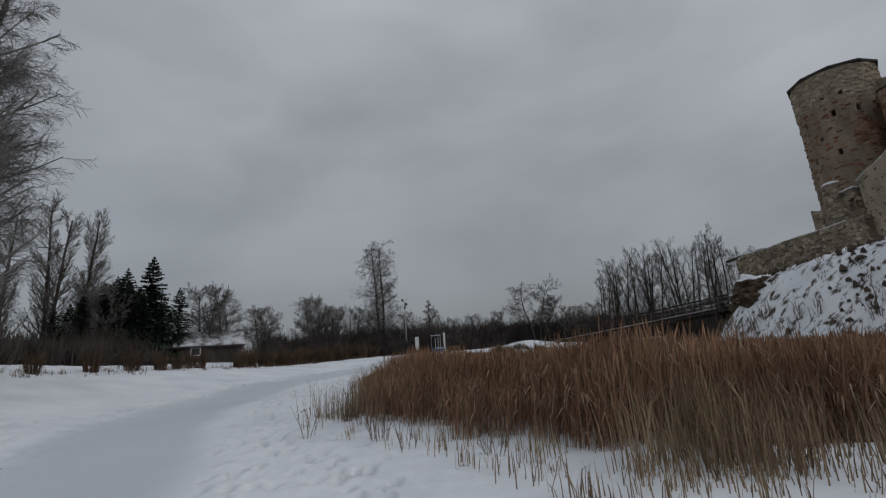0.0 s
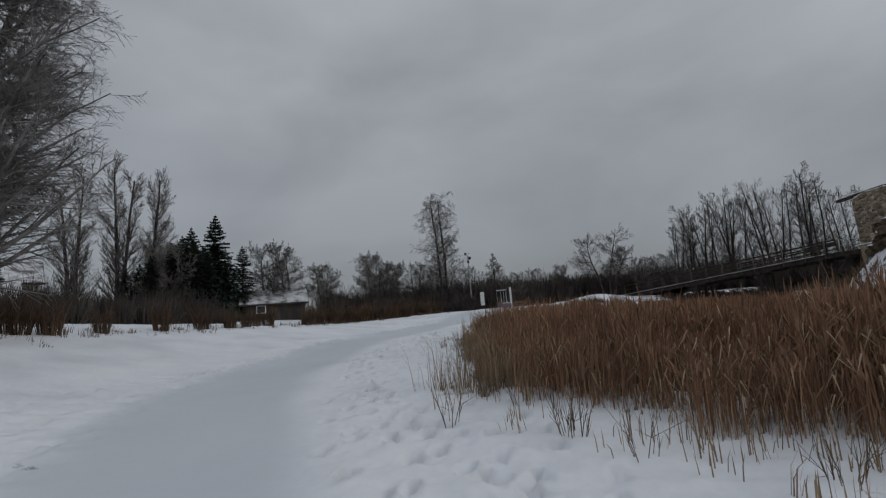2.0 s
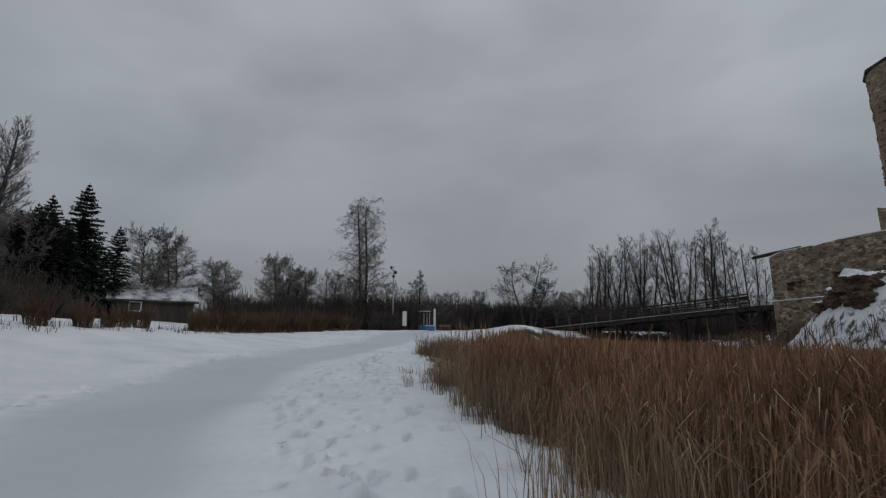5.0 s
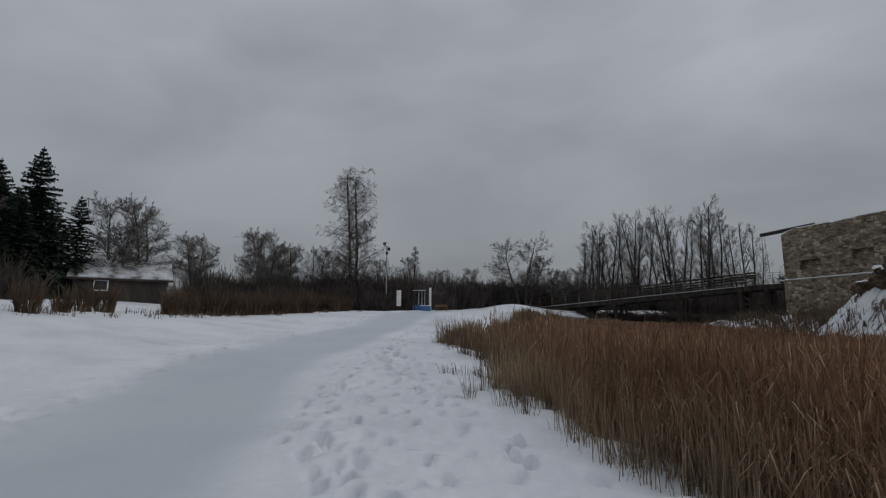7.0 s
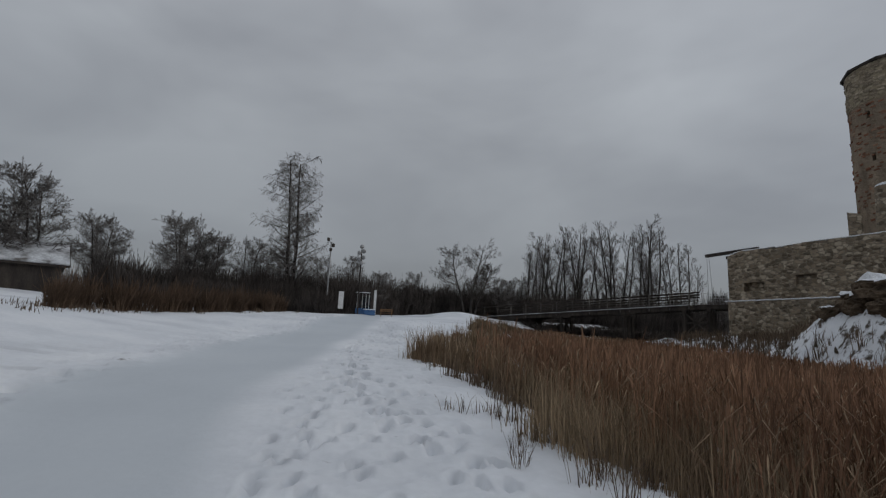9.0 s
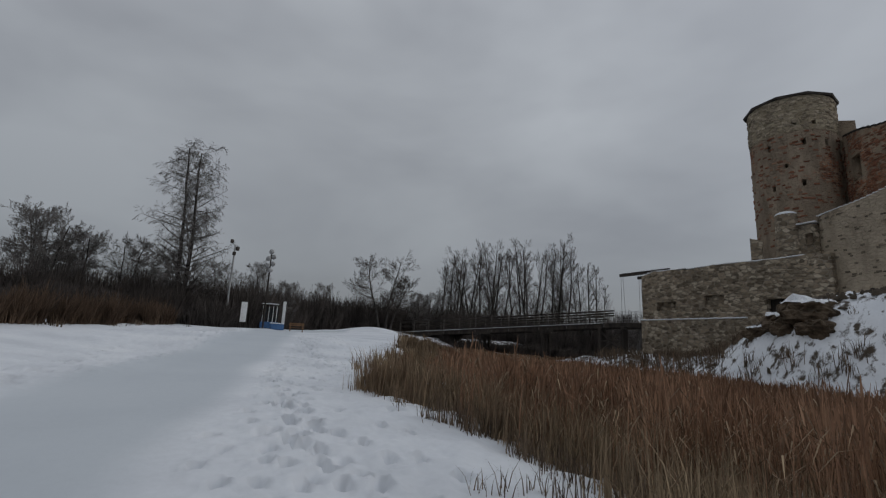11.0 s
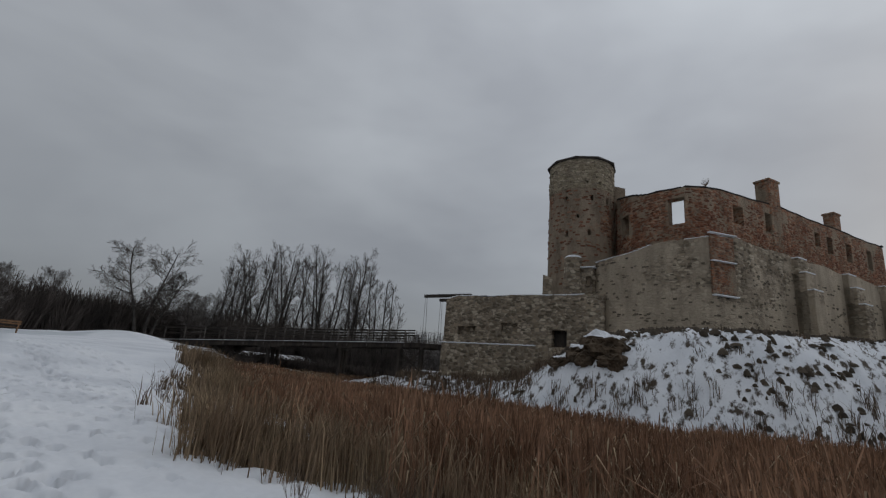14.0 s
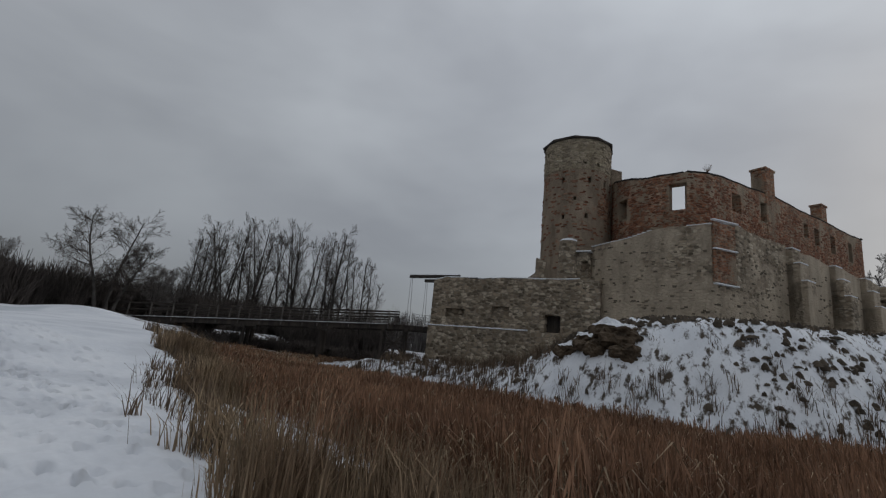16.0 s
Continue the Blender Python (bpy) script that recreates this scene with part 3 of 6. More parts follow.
def build_bridge():
    t = thing("footbridge", "long dark timber footbridge with post-and-rail parapets and snowy edges", "bridge", bridge_at(0, 1.5, -1.5))
    inv = t.matrix_basis.inverted()

    def done(bm, name, mat, label=""):
        bm.transform(inv)
        return part(name, bm, mat, t, label)

    for k in range(60):
        i = k * 0.235 - 0.3
        bm = bmesh.new()
        bar(bm, bridge_at(i, -0.12, -0.06), bridge_at(i, 3.12, -0.06), 0.37, 0.06, 0.008)
        done(bm, "plank", M_WOOD)
    for across in (0.1, 1.5, 2.9):
        for i in range(0, 14, 2):
            bm = bmesh.new()
            bar(bm, bridge_at(i - 0.1, across, -0.27), bridge_at(i + 2.0, across, -0.27), 0.24, 0.34, 0.02)
            done(bm, "girder", M_WOOD)
    stations = [0, 1, 2, 3, 4, 5, 6, 7, 8, 9, 9.7, 10.2, 11.2, 12.2, 13.1]
    for side, across in enumerate((0.0, 3.0)):
        for i in stations:
            bm = bmesh.new()
            bar(bm, bridge_at(i, across, -0.35), bridge_at(i + random.uniform(-0.03, 0.03), across, 1.12), 0.10, 0.10, 0.012)
            done(bm, "post", M_POST, "grey weathered post")
        for i0, i1 in zip(stations, stations[1:]):
            for up, h in ((1.08, 0.13), (0.58, 0.10)):
                bm = bmesh.new()
                e = random.uniform(-0.025, 0.025)
                bar(bm, bridge_at(i0 - 0.04, across + 0.09, up + e), bridge_at(i1 + 0.04, across + 0.09, up - e), 0.05, h, 0.008)
                done(bm, "rail", M_WOOD)
            bm = bmesh.new()
            bar(bm, bridge_at(i0, across - 0.02, 0.02), bridge_at(i1, across - 0.02, 0.02), 0.07, random.uniform(0.03, 0.045), 0.008)
            done(bm, "edge_snow", M_CAP, "snow on the deck's edge")
    bm = bmesh.new()
    for k in range(3):
        bar(bm, bridge_at(12.2, 0.1, 1.1 - 0.22 * k), bridge_at(13.6, 0.1, 1.1 - 0.22 * k), 0.06, 0.12, 0.01)
    done(bm, "end_rail", M_WOOD)
    # trestles
    for i in (2.6, 6.3, 9.9):
        for across in (0.15, 1.5, 2.85):
            x, y, z = bridge_at(i, across, -0.55)
            bm = bmesh.new()
            bar(bm, (x, y, height(x, y) - 0.3), (x, y, z), 0.26, 0.26, 0.03)
            done(bm, "trestle_post", M_WOOD)
        bm = bmesh.new()
        bar(bm, bridge_at(i, -0.35, -0.55), bridge_at(i, 3.35, -0.55), 0.28, 0.26, 0.02)
        bar(bm, bridge_at(i - 0.55, 0.1, -0.5), bridge_at(i + 0.55, 0.1, -0.5), 0.22, 0.16, 0.02)
        done(bm, "cap_beam", M_WOOD)
    for i in (12.9, 14.0):
        for across in (0.1, 1.5, 2.9):
            x, y, z = bridge_at(i, across, -0.5)
            bm = bmesh.new()
            bar(bm, (x, y, height(x, y) - 0.3), (x, y, z), 0.34, 0.34, 0.03)
            done(bm, "trestle_post", M_WOOD)
        bm = bmesh.new()
        bar(bm, bridge_at(i, -0.3, -0.5), bridge_at(i, 3.3, -0.5), 0.3, 0.3, 0.02)
        bar(bm, bridge_at(i, 0.1, -2.9), bridge_at(i, 2.9, -0.7), 0.16, 0.16, 0.02)
        done(bm, "brace", M_WOOD)
    bm = bmesh.new()
    bar(bm, bridge_at(12.9, 0.0, -2.6), bridge_at(14.0, 0.0, -0.7), 0.16, 0.16, 0.02)
    bar(bm, bridge_at(12.9, 0.0, -0.7), bridge_at(14.0, 0.0, -2.6), 0.16, 0.16, 0.02)
    bar(bm, bridge_at(12.9, 0.0, -1.6), bridge_at(14.0, 0.0, -1.6), 0.16, 0.16, 0.02)
    done(bm, "cross_brace", M_WOOD)
    bm = bmesh.new()
    bar(bm, bridge_at(13.5, 0.1, -0.2), bridge_at(15.6, 0.1, -0.2), 0.3, 0.4, 0.02)
    bar(bm, bridge_at(13.5, 2.9, -0.2), bridge_at(15.6, 2.9, -0.2), 0.3, 0.4, 0.02)
    bar(bm, bridge_at(13.5, 1.5, -0.05), bridge_at(15.6, 1.5, -0.05), 2.9, 0.12, 0.02)
    done(bm, "drawbridge_leaf", M_WOOD, "lowered dark drawbridge leaf")
    for across in (0.1, 2.9):
        segs = []
        for k in range(7):
            i = 13.7 + k * 0.3
            segs.append((*bridge_at(i, across, 0), *bridge_at(i, across, 1.0), 0.025, 0.025))
            if k < 6:
                for up in (1.0, 0.5):
                    segs.append((*bridge_at(i, across, up), *bridge_at(i + 0.3, across, up - 0.04), 0.02, 0.02))
        v, f = tubes(segs, 4)
        ob = put("thin_railing", mesh_np("thin_railing", v - np.array(bridge_at(0, 1.5, -1.5)), f), M_METAL, t, "thin metal railing")
    return t


build_bridge()


def build_drawbridge_arms():
    base = (*(BAR_A + BAR_N * 1.5), 9.62)
    t = thing("drawbridge_arms", "two dark timber lifting arms with hanging chains above the gate", "drawbridge", base)
    out = -BAR_U
    for k, (shift, reach) in enumerate(((0.0, 3.45), (2.2, 3.2))):
        p = BAR_A + BAR_N * (1.5 + shift)
        q = p + out * reach
        r = p - out * 1.6
        bm = bmesh.new()
        bar(bm, (r[0] - base[0], r[1] - base[1], 0), (q[0] - base[0], q[1] - base[1], 0.0), 0.26, 0.26, 0.02)
        part("arm", bm, M_WOOD, t)
        foot = p + out * (reach - 0.1)
        for j in (0.0, 0.22):
            v, f = tubes([(foot[0] - base[0] + j, foot[1] - base[1], 0, foot[0] - base[0] + j * 2.2, foot[1] - base[1], -4.2, 0.022, 0.022)], 4)
            put("chain", mesh_np("chain", v, f), M_METAL, t, "hanging lifting chain")
        bm = bmesh.new()
        bar(bm, (r[0] - base[0], r[1] - base[1], 0.15), (q[0] - base[0], q[1] - base[1], 0.15), 0.24, 0.05, 0.01)
        part("arm_snow", bm, M_CAP, t, "snow along the arm's top")
    return t


build_drawbridge_arms()

# ---- the castle ----
UPPER = [(34.9, 29.75), (33.4, 29.6), (31.6, 28.4), (30.2, 26.3), (29.5, 24.4), (30.2, 22.9), (51.9, 5.5), (58.0, 14.0)]
LOWER = [(32.6, 30.7), (31.0, 31.1), (30.0, 29.6), (28.6, 26.4), (27.75, 23.3), (29.3, 21.42), (51.2, 4.1), (58.6, 14.0)]


# windows of the upper wall: place, width, sill, head, and whether a wall stands close behind
UPPER_WINDOWS = [((29.7, 25.0), 1.22, 13.85, 15.95, False), ((33.2, 20.5), 1.3, 14.7, 16.25, False), ((36.5, 17.85), 1.15, 14.9, 16.6, True), ((42.2, 13.3), 0.9, 15.2, 16.5, True), ((43.8, 12.0), 0.9, 14.9, 16.5, True), ((46.4, 9.9), 1.05, 14.8, 16.5, True), ((49.45, 7.45), 0.9, 14.7, 16.6, True), ((32.2, 28.8), 1.1, 13.8, 15.5, True)]


def run_of(line, p):
    """How far along a plan line the point nearest to p lies."""
    best, far, s = 1e9, 0.0, 0.0
    for a, b in zip(np.array(line), np.array(line)[1:]):
        d = np.hypot(*(b - a))
        u = float(np.clip(np.dot(np.array(p) - a, b - a) / d**2, 0, 1))
        m = np.hypot(*(a + u * (b - a) - p))
        if m < best:
            best, far = m, s + u * d
        s += d
    return far


def build_castle():
    t = thing("castle_ruin", "roofless ruined castle of red brick and plastered stone", "castle", (38, 20, 6.0))
    inv = t.matrix_basis.inverted()
    opens = []
    for p, w, z0, z1, _ in UPPER_WINDOWS:
        s = run_of(UPPER, p)
        opens.append((s - w / 2, s + w / 2, z0, z1))
    turn = run_of(UPPER, (30.2, 22.9))
    rise = run_of(UPPER, (31.6, 28.4))

    def top(s):
        z = 17.0 - 0.25 * smooth(np.array((s - rise) / 2)) * smooth(np.array((turn + 3 - s) / 4))
        if s < rise:
            z = 17.0 + 0.8 * (rise - s) / rise
        return float(z + 0.5 * smooth(np.array((s - turn) / 10))) + 0.05 * math.sin(s * 0.7) + 0.02 * math.sin(s * 2.3)

    bm, upper_at, upper_len = wall(UPPER, 0.85, 5.5, top, opens, 0.55, 0.03, 5)
    bm.transform(inv)
    part("upper_wall", bm, M_BRICK, t, "ragged red brick wall with empty window holes")
    for p, w, z0, z1, blind in UPPER_WINDOWS:
        if not blind:
            continue
        s = run_of(UPPER, p)
        a, b = upper_at(s, 1.0, (z0 + z1) / 2), upper_at(s + 0.1, 1.0, 0)
        bm = bmesh.new()
        block(bm, a, (w + 0.9, 0.25, z1 - z0 + 0.5), math.degrees(math.atan2(b.y - a.y, b.x - a.x)), 0.02)
        bm.transform(inv)
        part("window_backing", bm, M_BRICK, t, "shaded inner brickwork behind a window hole")
        s0 = upper_at(s, 0.14, z0 - 0.02)
        bm = bmesh.new()
        block(bm, s0, (w + 0.1, 0.4, 0.06), math.degrees(math.atan2(b.y - a.y, b.x - a.x)), 0.02)
        bm.transform(inv)
        part("window_sill", bm, M_STONE, t, "worn stone sill")
    bm = bmesh.new()
    for k in range(int(upper_len / 0.4)):
        s = 0.4 * k + 0.2
        if s < 1.5 or s > upper_len - 9:
            continue
        p = upper_at(s, 0.5, top(s) + 0.05)
        q = upper_at(s + 0.1, 0.5, 0)
        a = math.degrees(math.atan2(q.y - p.y, q.x - p.x))
        block(bm, p, (0.42, 1.05, 0.14), a, 0.03)
    bm.transform(inv)
    part("wall_coping", bm, M_DARK, t, "dark weathered coping along the wall's top")

    bend, corner = run_of(LOWER, (28.6, 26.4)), run_of(LOWER, (29.3, 21.42))

    def low_top(s):
        return float(np.interp(s, [1.6, bend, corner], [11.15, 12.0, 12.45])) + 0.08 * math.sin(s * 1.1)

    bm, lower_at, lower_len = wall(LOWER, 1.6, 4.5, low_top, [], 0.7, 0.05, 6)
    bm.transform(inv)
    part("lower_wall", bm, M_PLASTER, t, "massive battered lower wall of stone with flaking plaster")
    for s0, s1, name in ((1.75, bend, "snow_ledge"), (bend + 2.0, corner + 1.2, "snow_ledge")):
        bm = bmesh.new()
        for k in range(int((s1 - s0) / 0.35)):
            s = s0 + 0.35 * k
            p, q = lower_at(s, 0.14, low_top(s) + 0.05), lower_at(s + 0.1, 0.14, 0)
            a = math.degrees(math.atan2(q.y - p.y, q.x - p.x))
            block(bm, p, (0.38, 0.24, 0.06), a, 0.02)
        bm.transform(inv)
        part(name, bm, M_CAP, t, "thin snow along the offset of the wall")
    # red panel beside the corner, with snowy sills
    far = np.array([51.2 - 28.7, 4.1 - 21.9])
    u = far / np.hypot(*far)
    n = np.array([u[1], -u[0]])
    turn_deg = math.degrees(math.atan2(u[1], u[0]))
    origin = np.array([28.7, 21.9])

    def face_at(s, out, z):
        p = origin + u * s + n * out
        return (p[0], p[1], z)

    bm = bmesh.new()
    cut = np.array([29.3 - 27.75, 21.42 - 23.3])
    cu = cut / np.hypot(*cut)
    cut_deg = math.degrees(math.atan2(cu[1], cu[0]))

    def chamfer_at(s, out, z):
        p = np.array([27.75, 23.3]) + cu * s + np.array([cu[1], -cu[0]]) * out
        return (p[0], p[1], z)

    block(bm, chamfer_at(1.25, 0.02, 10.3), (2.0, 0.16, 4.1), cut_deg, 0.02)
    bm.transform(inv)
    part("brick_panel", bm, M_BRICK, t, "red brick filling in the plastered wall")
    for z, w in ((12.5, 2.3), (10.5, 2.05), (8.1, 2.1)):
        bm = bmesh.new()
        block(bm, chamfer_at(1.25, 0.14, z), (w, 0.3, 0.08), cut_deg, 0.025)
        bm.transform(inv)
        part("snow_sill", bm, M_CAP, t, "snow on a narrow sill")
    # stepped buttresses
    for s, big in ((8.6, 1.0), (16.2, 1.0), (22.6, 1.0), (27.4, 1.15)):
        bm = bmesh.new()
        snow = []
        for out, z in ((0.45, 12.3), (0.9, 11.1), (1.3, 9.7)):
            w = 1.35 * big
            block(bm, face_at(s, out / 2 - 0.3, 3.5 + (z - 3.5) / 2), (w, out + 0.6, z - 3.5), turn_deg, 0.05)
            snow.append((face_at(s, out - 0.22, z + 0.04), w))
        bm.transform(inv)
        b = part("buttress", bm, M_PLASTER, t, "stepped plastered buttress")
        for p, w in snow:
            bm = bmesh.new()
            block(bm, p, (w, 0.5, 0.09), turn_deg, 0.03)
            bm.transform(inv)
            part("buttress_snow", bm, M_CAP, b, "snow on a buttress step")
    # chimneys
    for p, w, z in (((37.6, 17.6), 1.5, 19.9), ((45.7, 11.1), 1.15, 19.35)):
        bm = bmesh.new()
        block(bm, (*p, (z + 5) / 2), (w, w * 0.8, z - 5), turn_deg, 0.06)
        block(bm, (*p, z - 0.12), (w + 0.16, w * 0.8 + 0.16, 0.2), turn_deg, 0.03)
        bm.transform(inv)
        part("chimney", bm, M_BRICK, t, "square brick chimney stack")
    # plain walls that close the ruin behind
    bm, _, _ = wall([(58.0, 14.0), (60.5, 30.0), (48.0, 40.0), (37.5, 35.5)], 1.2, 4.5, 11.0, [], 2.0, 0.1, 9)
    bm.transform(inv)
    part("rear_wall", bm, M_STONE, t)
    # small weed on the wall's top
    segs = []
    rng = random.Random(3)
    for _ in range(26):
        a, h = rng.uniform(0, 6.28), rng.uniform(0.2, 0.6)
        segs.append((30.4 - 38, 22.9 - 20, 11.0, 30.4 - 38 + 0.3 * math.cos(a), 22.9 - 20 + 0.3 * math.sin(a), 11.0 + h, 0.012, 0.006))
    v, f = tubes(segs)
    put("wall_weed", mesh_np("wall_weed", v, f), M_WEED, t, "dry weed growing on the wall top")
    return t


build_castle()


def build_tower():
    c, r = np.array([33.84, 32.68]), 2.85
    t = thing("round_tower", "tall round castle tower, brick below and pale stone above", "tower", (*c, 5.5))
    inv = t.matrix_basis.inverted()

    def ring(radius, n):
        return [c + radius * np.array([math.cos(a), math.sin(a)]) for a in np.arange(n) * 2 * math.pi / n]

    def s_of(p, radius):
        a = math.atan2(p[1] - c[1], p[0] - c[0]) % (2 * math.pi)
        return a * radius

    eye = np.array([-3.8, 28.0])

    def hole(across, z, w, h, radius=r):
        """An opening at so many metres across from the tower's axis, on its west side."""
        d = (c - eye) / np.hypot(*(c - eye))
        right = np.array([d[1], -d[0]])
        p = c + right * across - d * math.sqrt(max(0.05, radius**2 - across**2))
        s = s_of(p, radius)
        return (s - w / 2, s + w / 2, z - h / 2, z + h / 2)

    ups = [hole(-2.45, 19.65, 0.3, 0.9), hole(0.6, 18.6, 0.3, 0.3), hole(1.7, 18.55, 0.3, 0.3)]
    downs = [hole(-1.2, 17.05, 0.25, 0.5), hole(0.95, 17.1, 0.28, 0.55), hole(2.2, 17.0, 0.25, 0.5), hole(-1.1, 13.9, 0.25, 0.55), hole(0.75, 13.95, 0.25, 0.5), hole(-0.2, 15.4, 0.22, 0.3)]
    bm, _, _ = wall(ring(r, 28), 1.0, 5.0, 18.0, downs, 0.65, 0.0, 21, closed=True)
    bm.transform(inv)
    part("shaft", bm, M_SHAFT, t, "red brick shaft with patches of plaster")
    bm, _, _ = wall(ring(r + 0.03, 28), 1.0, 18.0, 20.8, ups, 0.65, 0.0, 22, closed=True)
    bm.transform(inv)
    part("upper_stage", bm, M_TOWER, t, "pale stone upper stage")
    bm = bmesh.new()
    eave = [bm.verts.new((*(p - c), 20.75 - 5.5)) for p in ring(r + 0.24, 10)]
    lip = [bm.verts.new((*(p - c), 20.91 - 5.5)) for p in ring(r + 0.28, 10)]
    inner = [bm.verts.new((*(p - c), 20.75 - 5.5)) for p in ring(r - 0.8, 10)]
    tip = bm.verts.new((0, 0, 21.9 - 5.5))
    for i in range(10):
        j = (i + 1) % 10
        bm.faces.new((eave[i], eave[j], lip[j], lip[i]))
        bm.faces.new((lip[i], lip[j], tip))
        bm.faces.new((inner[j], inner[i], eave[i], eave[j])[::-1])
    part("roof", bm, M_WOOD, t, "low dark ten-sided roof")
    # Added floor, coloured near-black to paint the shade behind the small holes.
    bm = bmesh.new()
    block(bm, (0, 0, 7.0), (3.4, 3.4, 0.3))
    part("inner_floor", bm, M_DARK, t)
    bm, _, _ = wall([np.array((33.6, 31.2)), np.array((34.55, 28.9))], 1.5, 5.0, lambda s: 19.1 - 0.08 * math.sin(s * 3), [], 0.5, 0.06, 24)
    bm.transform(inv)
    part("linking_wall", bm, M_SHAFT, t, "brick wall joining the tower to the castle")
    return t


build_tower()


def build_turret():
    t = thing("stair_turret", "small round stone stair turret with a domed snow cap", "turret", (31.24, 32.88, 7.7))
    bm = bmesh.new()
    made = bmesh.ops.create_cone(bm, cap_ends=True, segments=18, radius1=0.86, radius2=0.74, depth=4.0)["verts"]
    bmesh.ops.translate(bm, vec=(0, 0, 1.95), verts=made)
    part("body", bm, M_STONE, t)
    bm = bmesh.new()
    made = bmesh.ops.create_uvsphere(bm, u_segments=18, v_segments=8, radius=0.74)["verts"]
    bmesh.ops.delete(bm, geom=[v for v in made if v.co.z < -0.1], context="VERTS")
    bmesh.ops.transform(bm, matrix=pose(0, 0, 3.98) @ Matrix.Diagonal((1, 1, 0.42, 1)), verts=bm.verts)
    part("snow_cap", bm, M_CAP, t, "rounded cap of snow")
    t = thing("gate_block", "low stone block with a small dark window beside the tower", "wall", (32.0, 31.3, 7.3))
    pts = [(30.95, 32.3), (30.8, 31.15), (32.6, 30.75)]
    s = run_of(pts, (30.86, 31.55))
    bm, _, _ = wall([np.array(p) for p in pts], 1.0, 7.3, 10.75, [(s - 0.26, s + 0.26, 9.3, 10.1)], 0.5, 0.05, 31)
    bm.transform(t.matrix_basis.inverted())
    part("wall", bm, M_STONE, t)
    # Solid core behind the window, its near-black colour standing for shade.
    bm = bmesh.new()
    block(bm, (-0.1, 0.2, 1.7), (0.9, 1.3, 3.2), -10)
    part("inner", bm, M_DARK, t)
    bm = bmesh.new()
    block(bm, (-0.85, 0.35, 3.55), (0.9, 1.3, 0.1), -10, 0.03)
    part("snow_cap", bm, M_CAP, t, "snow on the block's top")
    t = thing("curtain_stub", "broken stone wall stub beside the tower", "wall", (32.4, 34.9, 7.3))
    bm, _, _ = wall([np.array((31.7, 35.5)), np.array((31.95, 34.3)), np.array((32.8, 33.2))], 0.9, 7.3, lambda s: 10.5 - 0.25 * abs(math.sin(s * 2)), [(0.75, 1.0, 8.9, 9.7)], 0.4, 0.12, 33)
    bm.transform(t.matrix_basis.inverted())
    part("wall", bm, M_STONE, t)


build_turret()


# ---- plants ----
def grow(rng, segs, p, d, length, radius, depth, spec):
    """Adds one limb and its branches to segs, by generation."""
    steps = spec["steps"][min(depth, len(spec["steps"]) - 1)]
    n = spec["kids"][depth] if depth < len(spec["kids"]) else 0
    p, d = Vector(p), Vector(d).normalized()
    nodes = []
    for k in range(steps):
        d = (d + Vector((rng.gauss(0, 1), rng.gauss(0, 1), rng.gauss(0, 1))) * spec["wild"] + Vector((0, 0, spec["lift"][min(depth, len(spec["lift"]) - 1)])) / steps).normalized()
        q = p + d * length / steps
        r0, r1 = radius * (1 - 0.75 * k / steps), radius * (1 - 0.75 * (k + 1) / steps)
        segs[min(depth, 2) > 0].append((*p, *q, max(r0, spec["thin"]), max(r1, spec["thin"] * 0.7)))
        nodes.append((p.copy(), q.copy(), r1, d.copy()))
        p = q
    for i in range(n):
        low = spec["clear"] if depth == 0 else 0.15
        f = low + (1 - low) * (i + rng.random()) / n
        a, b, r, dd = nodes[min(steps - 1, int(f * steps))]
        start = a.lerp(b, f * steps - int(f * steps))
        side = dd.orthogonal().normalized()
        side.rotate(Matrix.Rotation(rng.uniform(0, 6.283), 3, dd))
        ang = radians(spec["angle"][min(depth, len(spec["angle"]) - 1)] + rng.uniform(-12, 12))
        way = dd * math.cos(ang) + side * math.sin(ang)
        taper = (1 - spec["cone"] * f) if depth == 0 else (1 - 0.5 * f)
        grow(rng, segs, start, way, length * spec["ratio"][min(depth, len(spec["ratio"]) - 1)] * taper * rng.uniform(0.7, 1.25), max(spec["thin"], r * 0.5), depth + 1, spec)


BASE = dict(steps=[8, 4, 3, 2], kids=[22, 8, 4], wild=0.06, lift=[0.1, 0.35, 0.2, 0.0], clear=0.18, angle=[48, 42, 40], ratio=[0.36, 0.45, 0.55], cone=0.55, thin=0.010)
SPECS = {
    "birch": dict(BASE, kids=[60, 10, 5], lift=[0.08, 0.1, -0.5, -0.9], angle=[66, 50, 42], ratio=[0.245, 0.46, 0.65], cone=0.5, clear=0.12, thin=0.0105, steps=[10, 4, 3, 2], wild=0.045),
    "alder": dict(BASE, kids=[30, 11, 6], angle=[64, 48, 42], ratio=[0.40, 0.46, 0.52], lift=[0.2, 0.3, 0.15, 0.0], clear=0.24, cone=0.5, wild=0.07, thin=0.012),
    "slender": dict(BASE, kids=[26, 7, 3], angle=[44, 38, 34], ratio=[0.20, 0.55, 0.7], lift=[0.03, 0.35, 0.3, 0.2], clear=0.22, cone=0.35, thin=0.012, wild=0.03),
    "poplar": dict(BASE, kids=[46, 10, 5], angle=[40, 32, 28], ratio=[0.20, 0.5, 0.6], lift=[0.03, 0.4, 0.35, 0.3], clear=0.12, cone=0.5, thin=0.011, wild=0.03),
    "willow": dict(BASE, kids=[64, 16, 12], angle=[58, 46, 40], ratio=[0.24, 0.42, 0.55], lift=[0.1, 0.25, 0.0, -0.3], clear=0.06, cone=0.35, thin=0.007, wild=0.06, steps=[10, 5, 3, 2]),
}


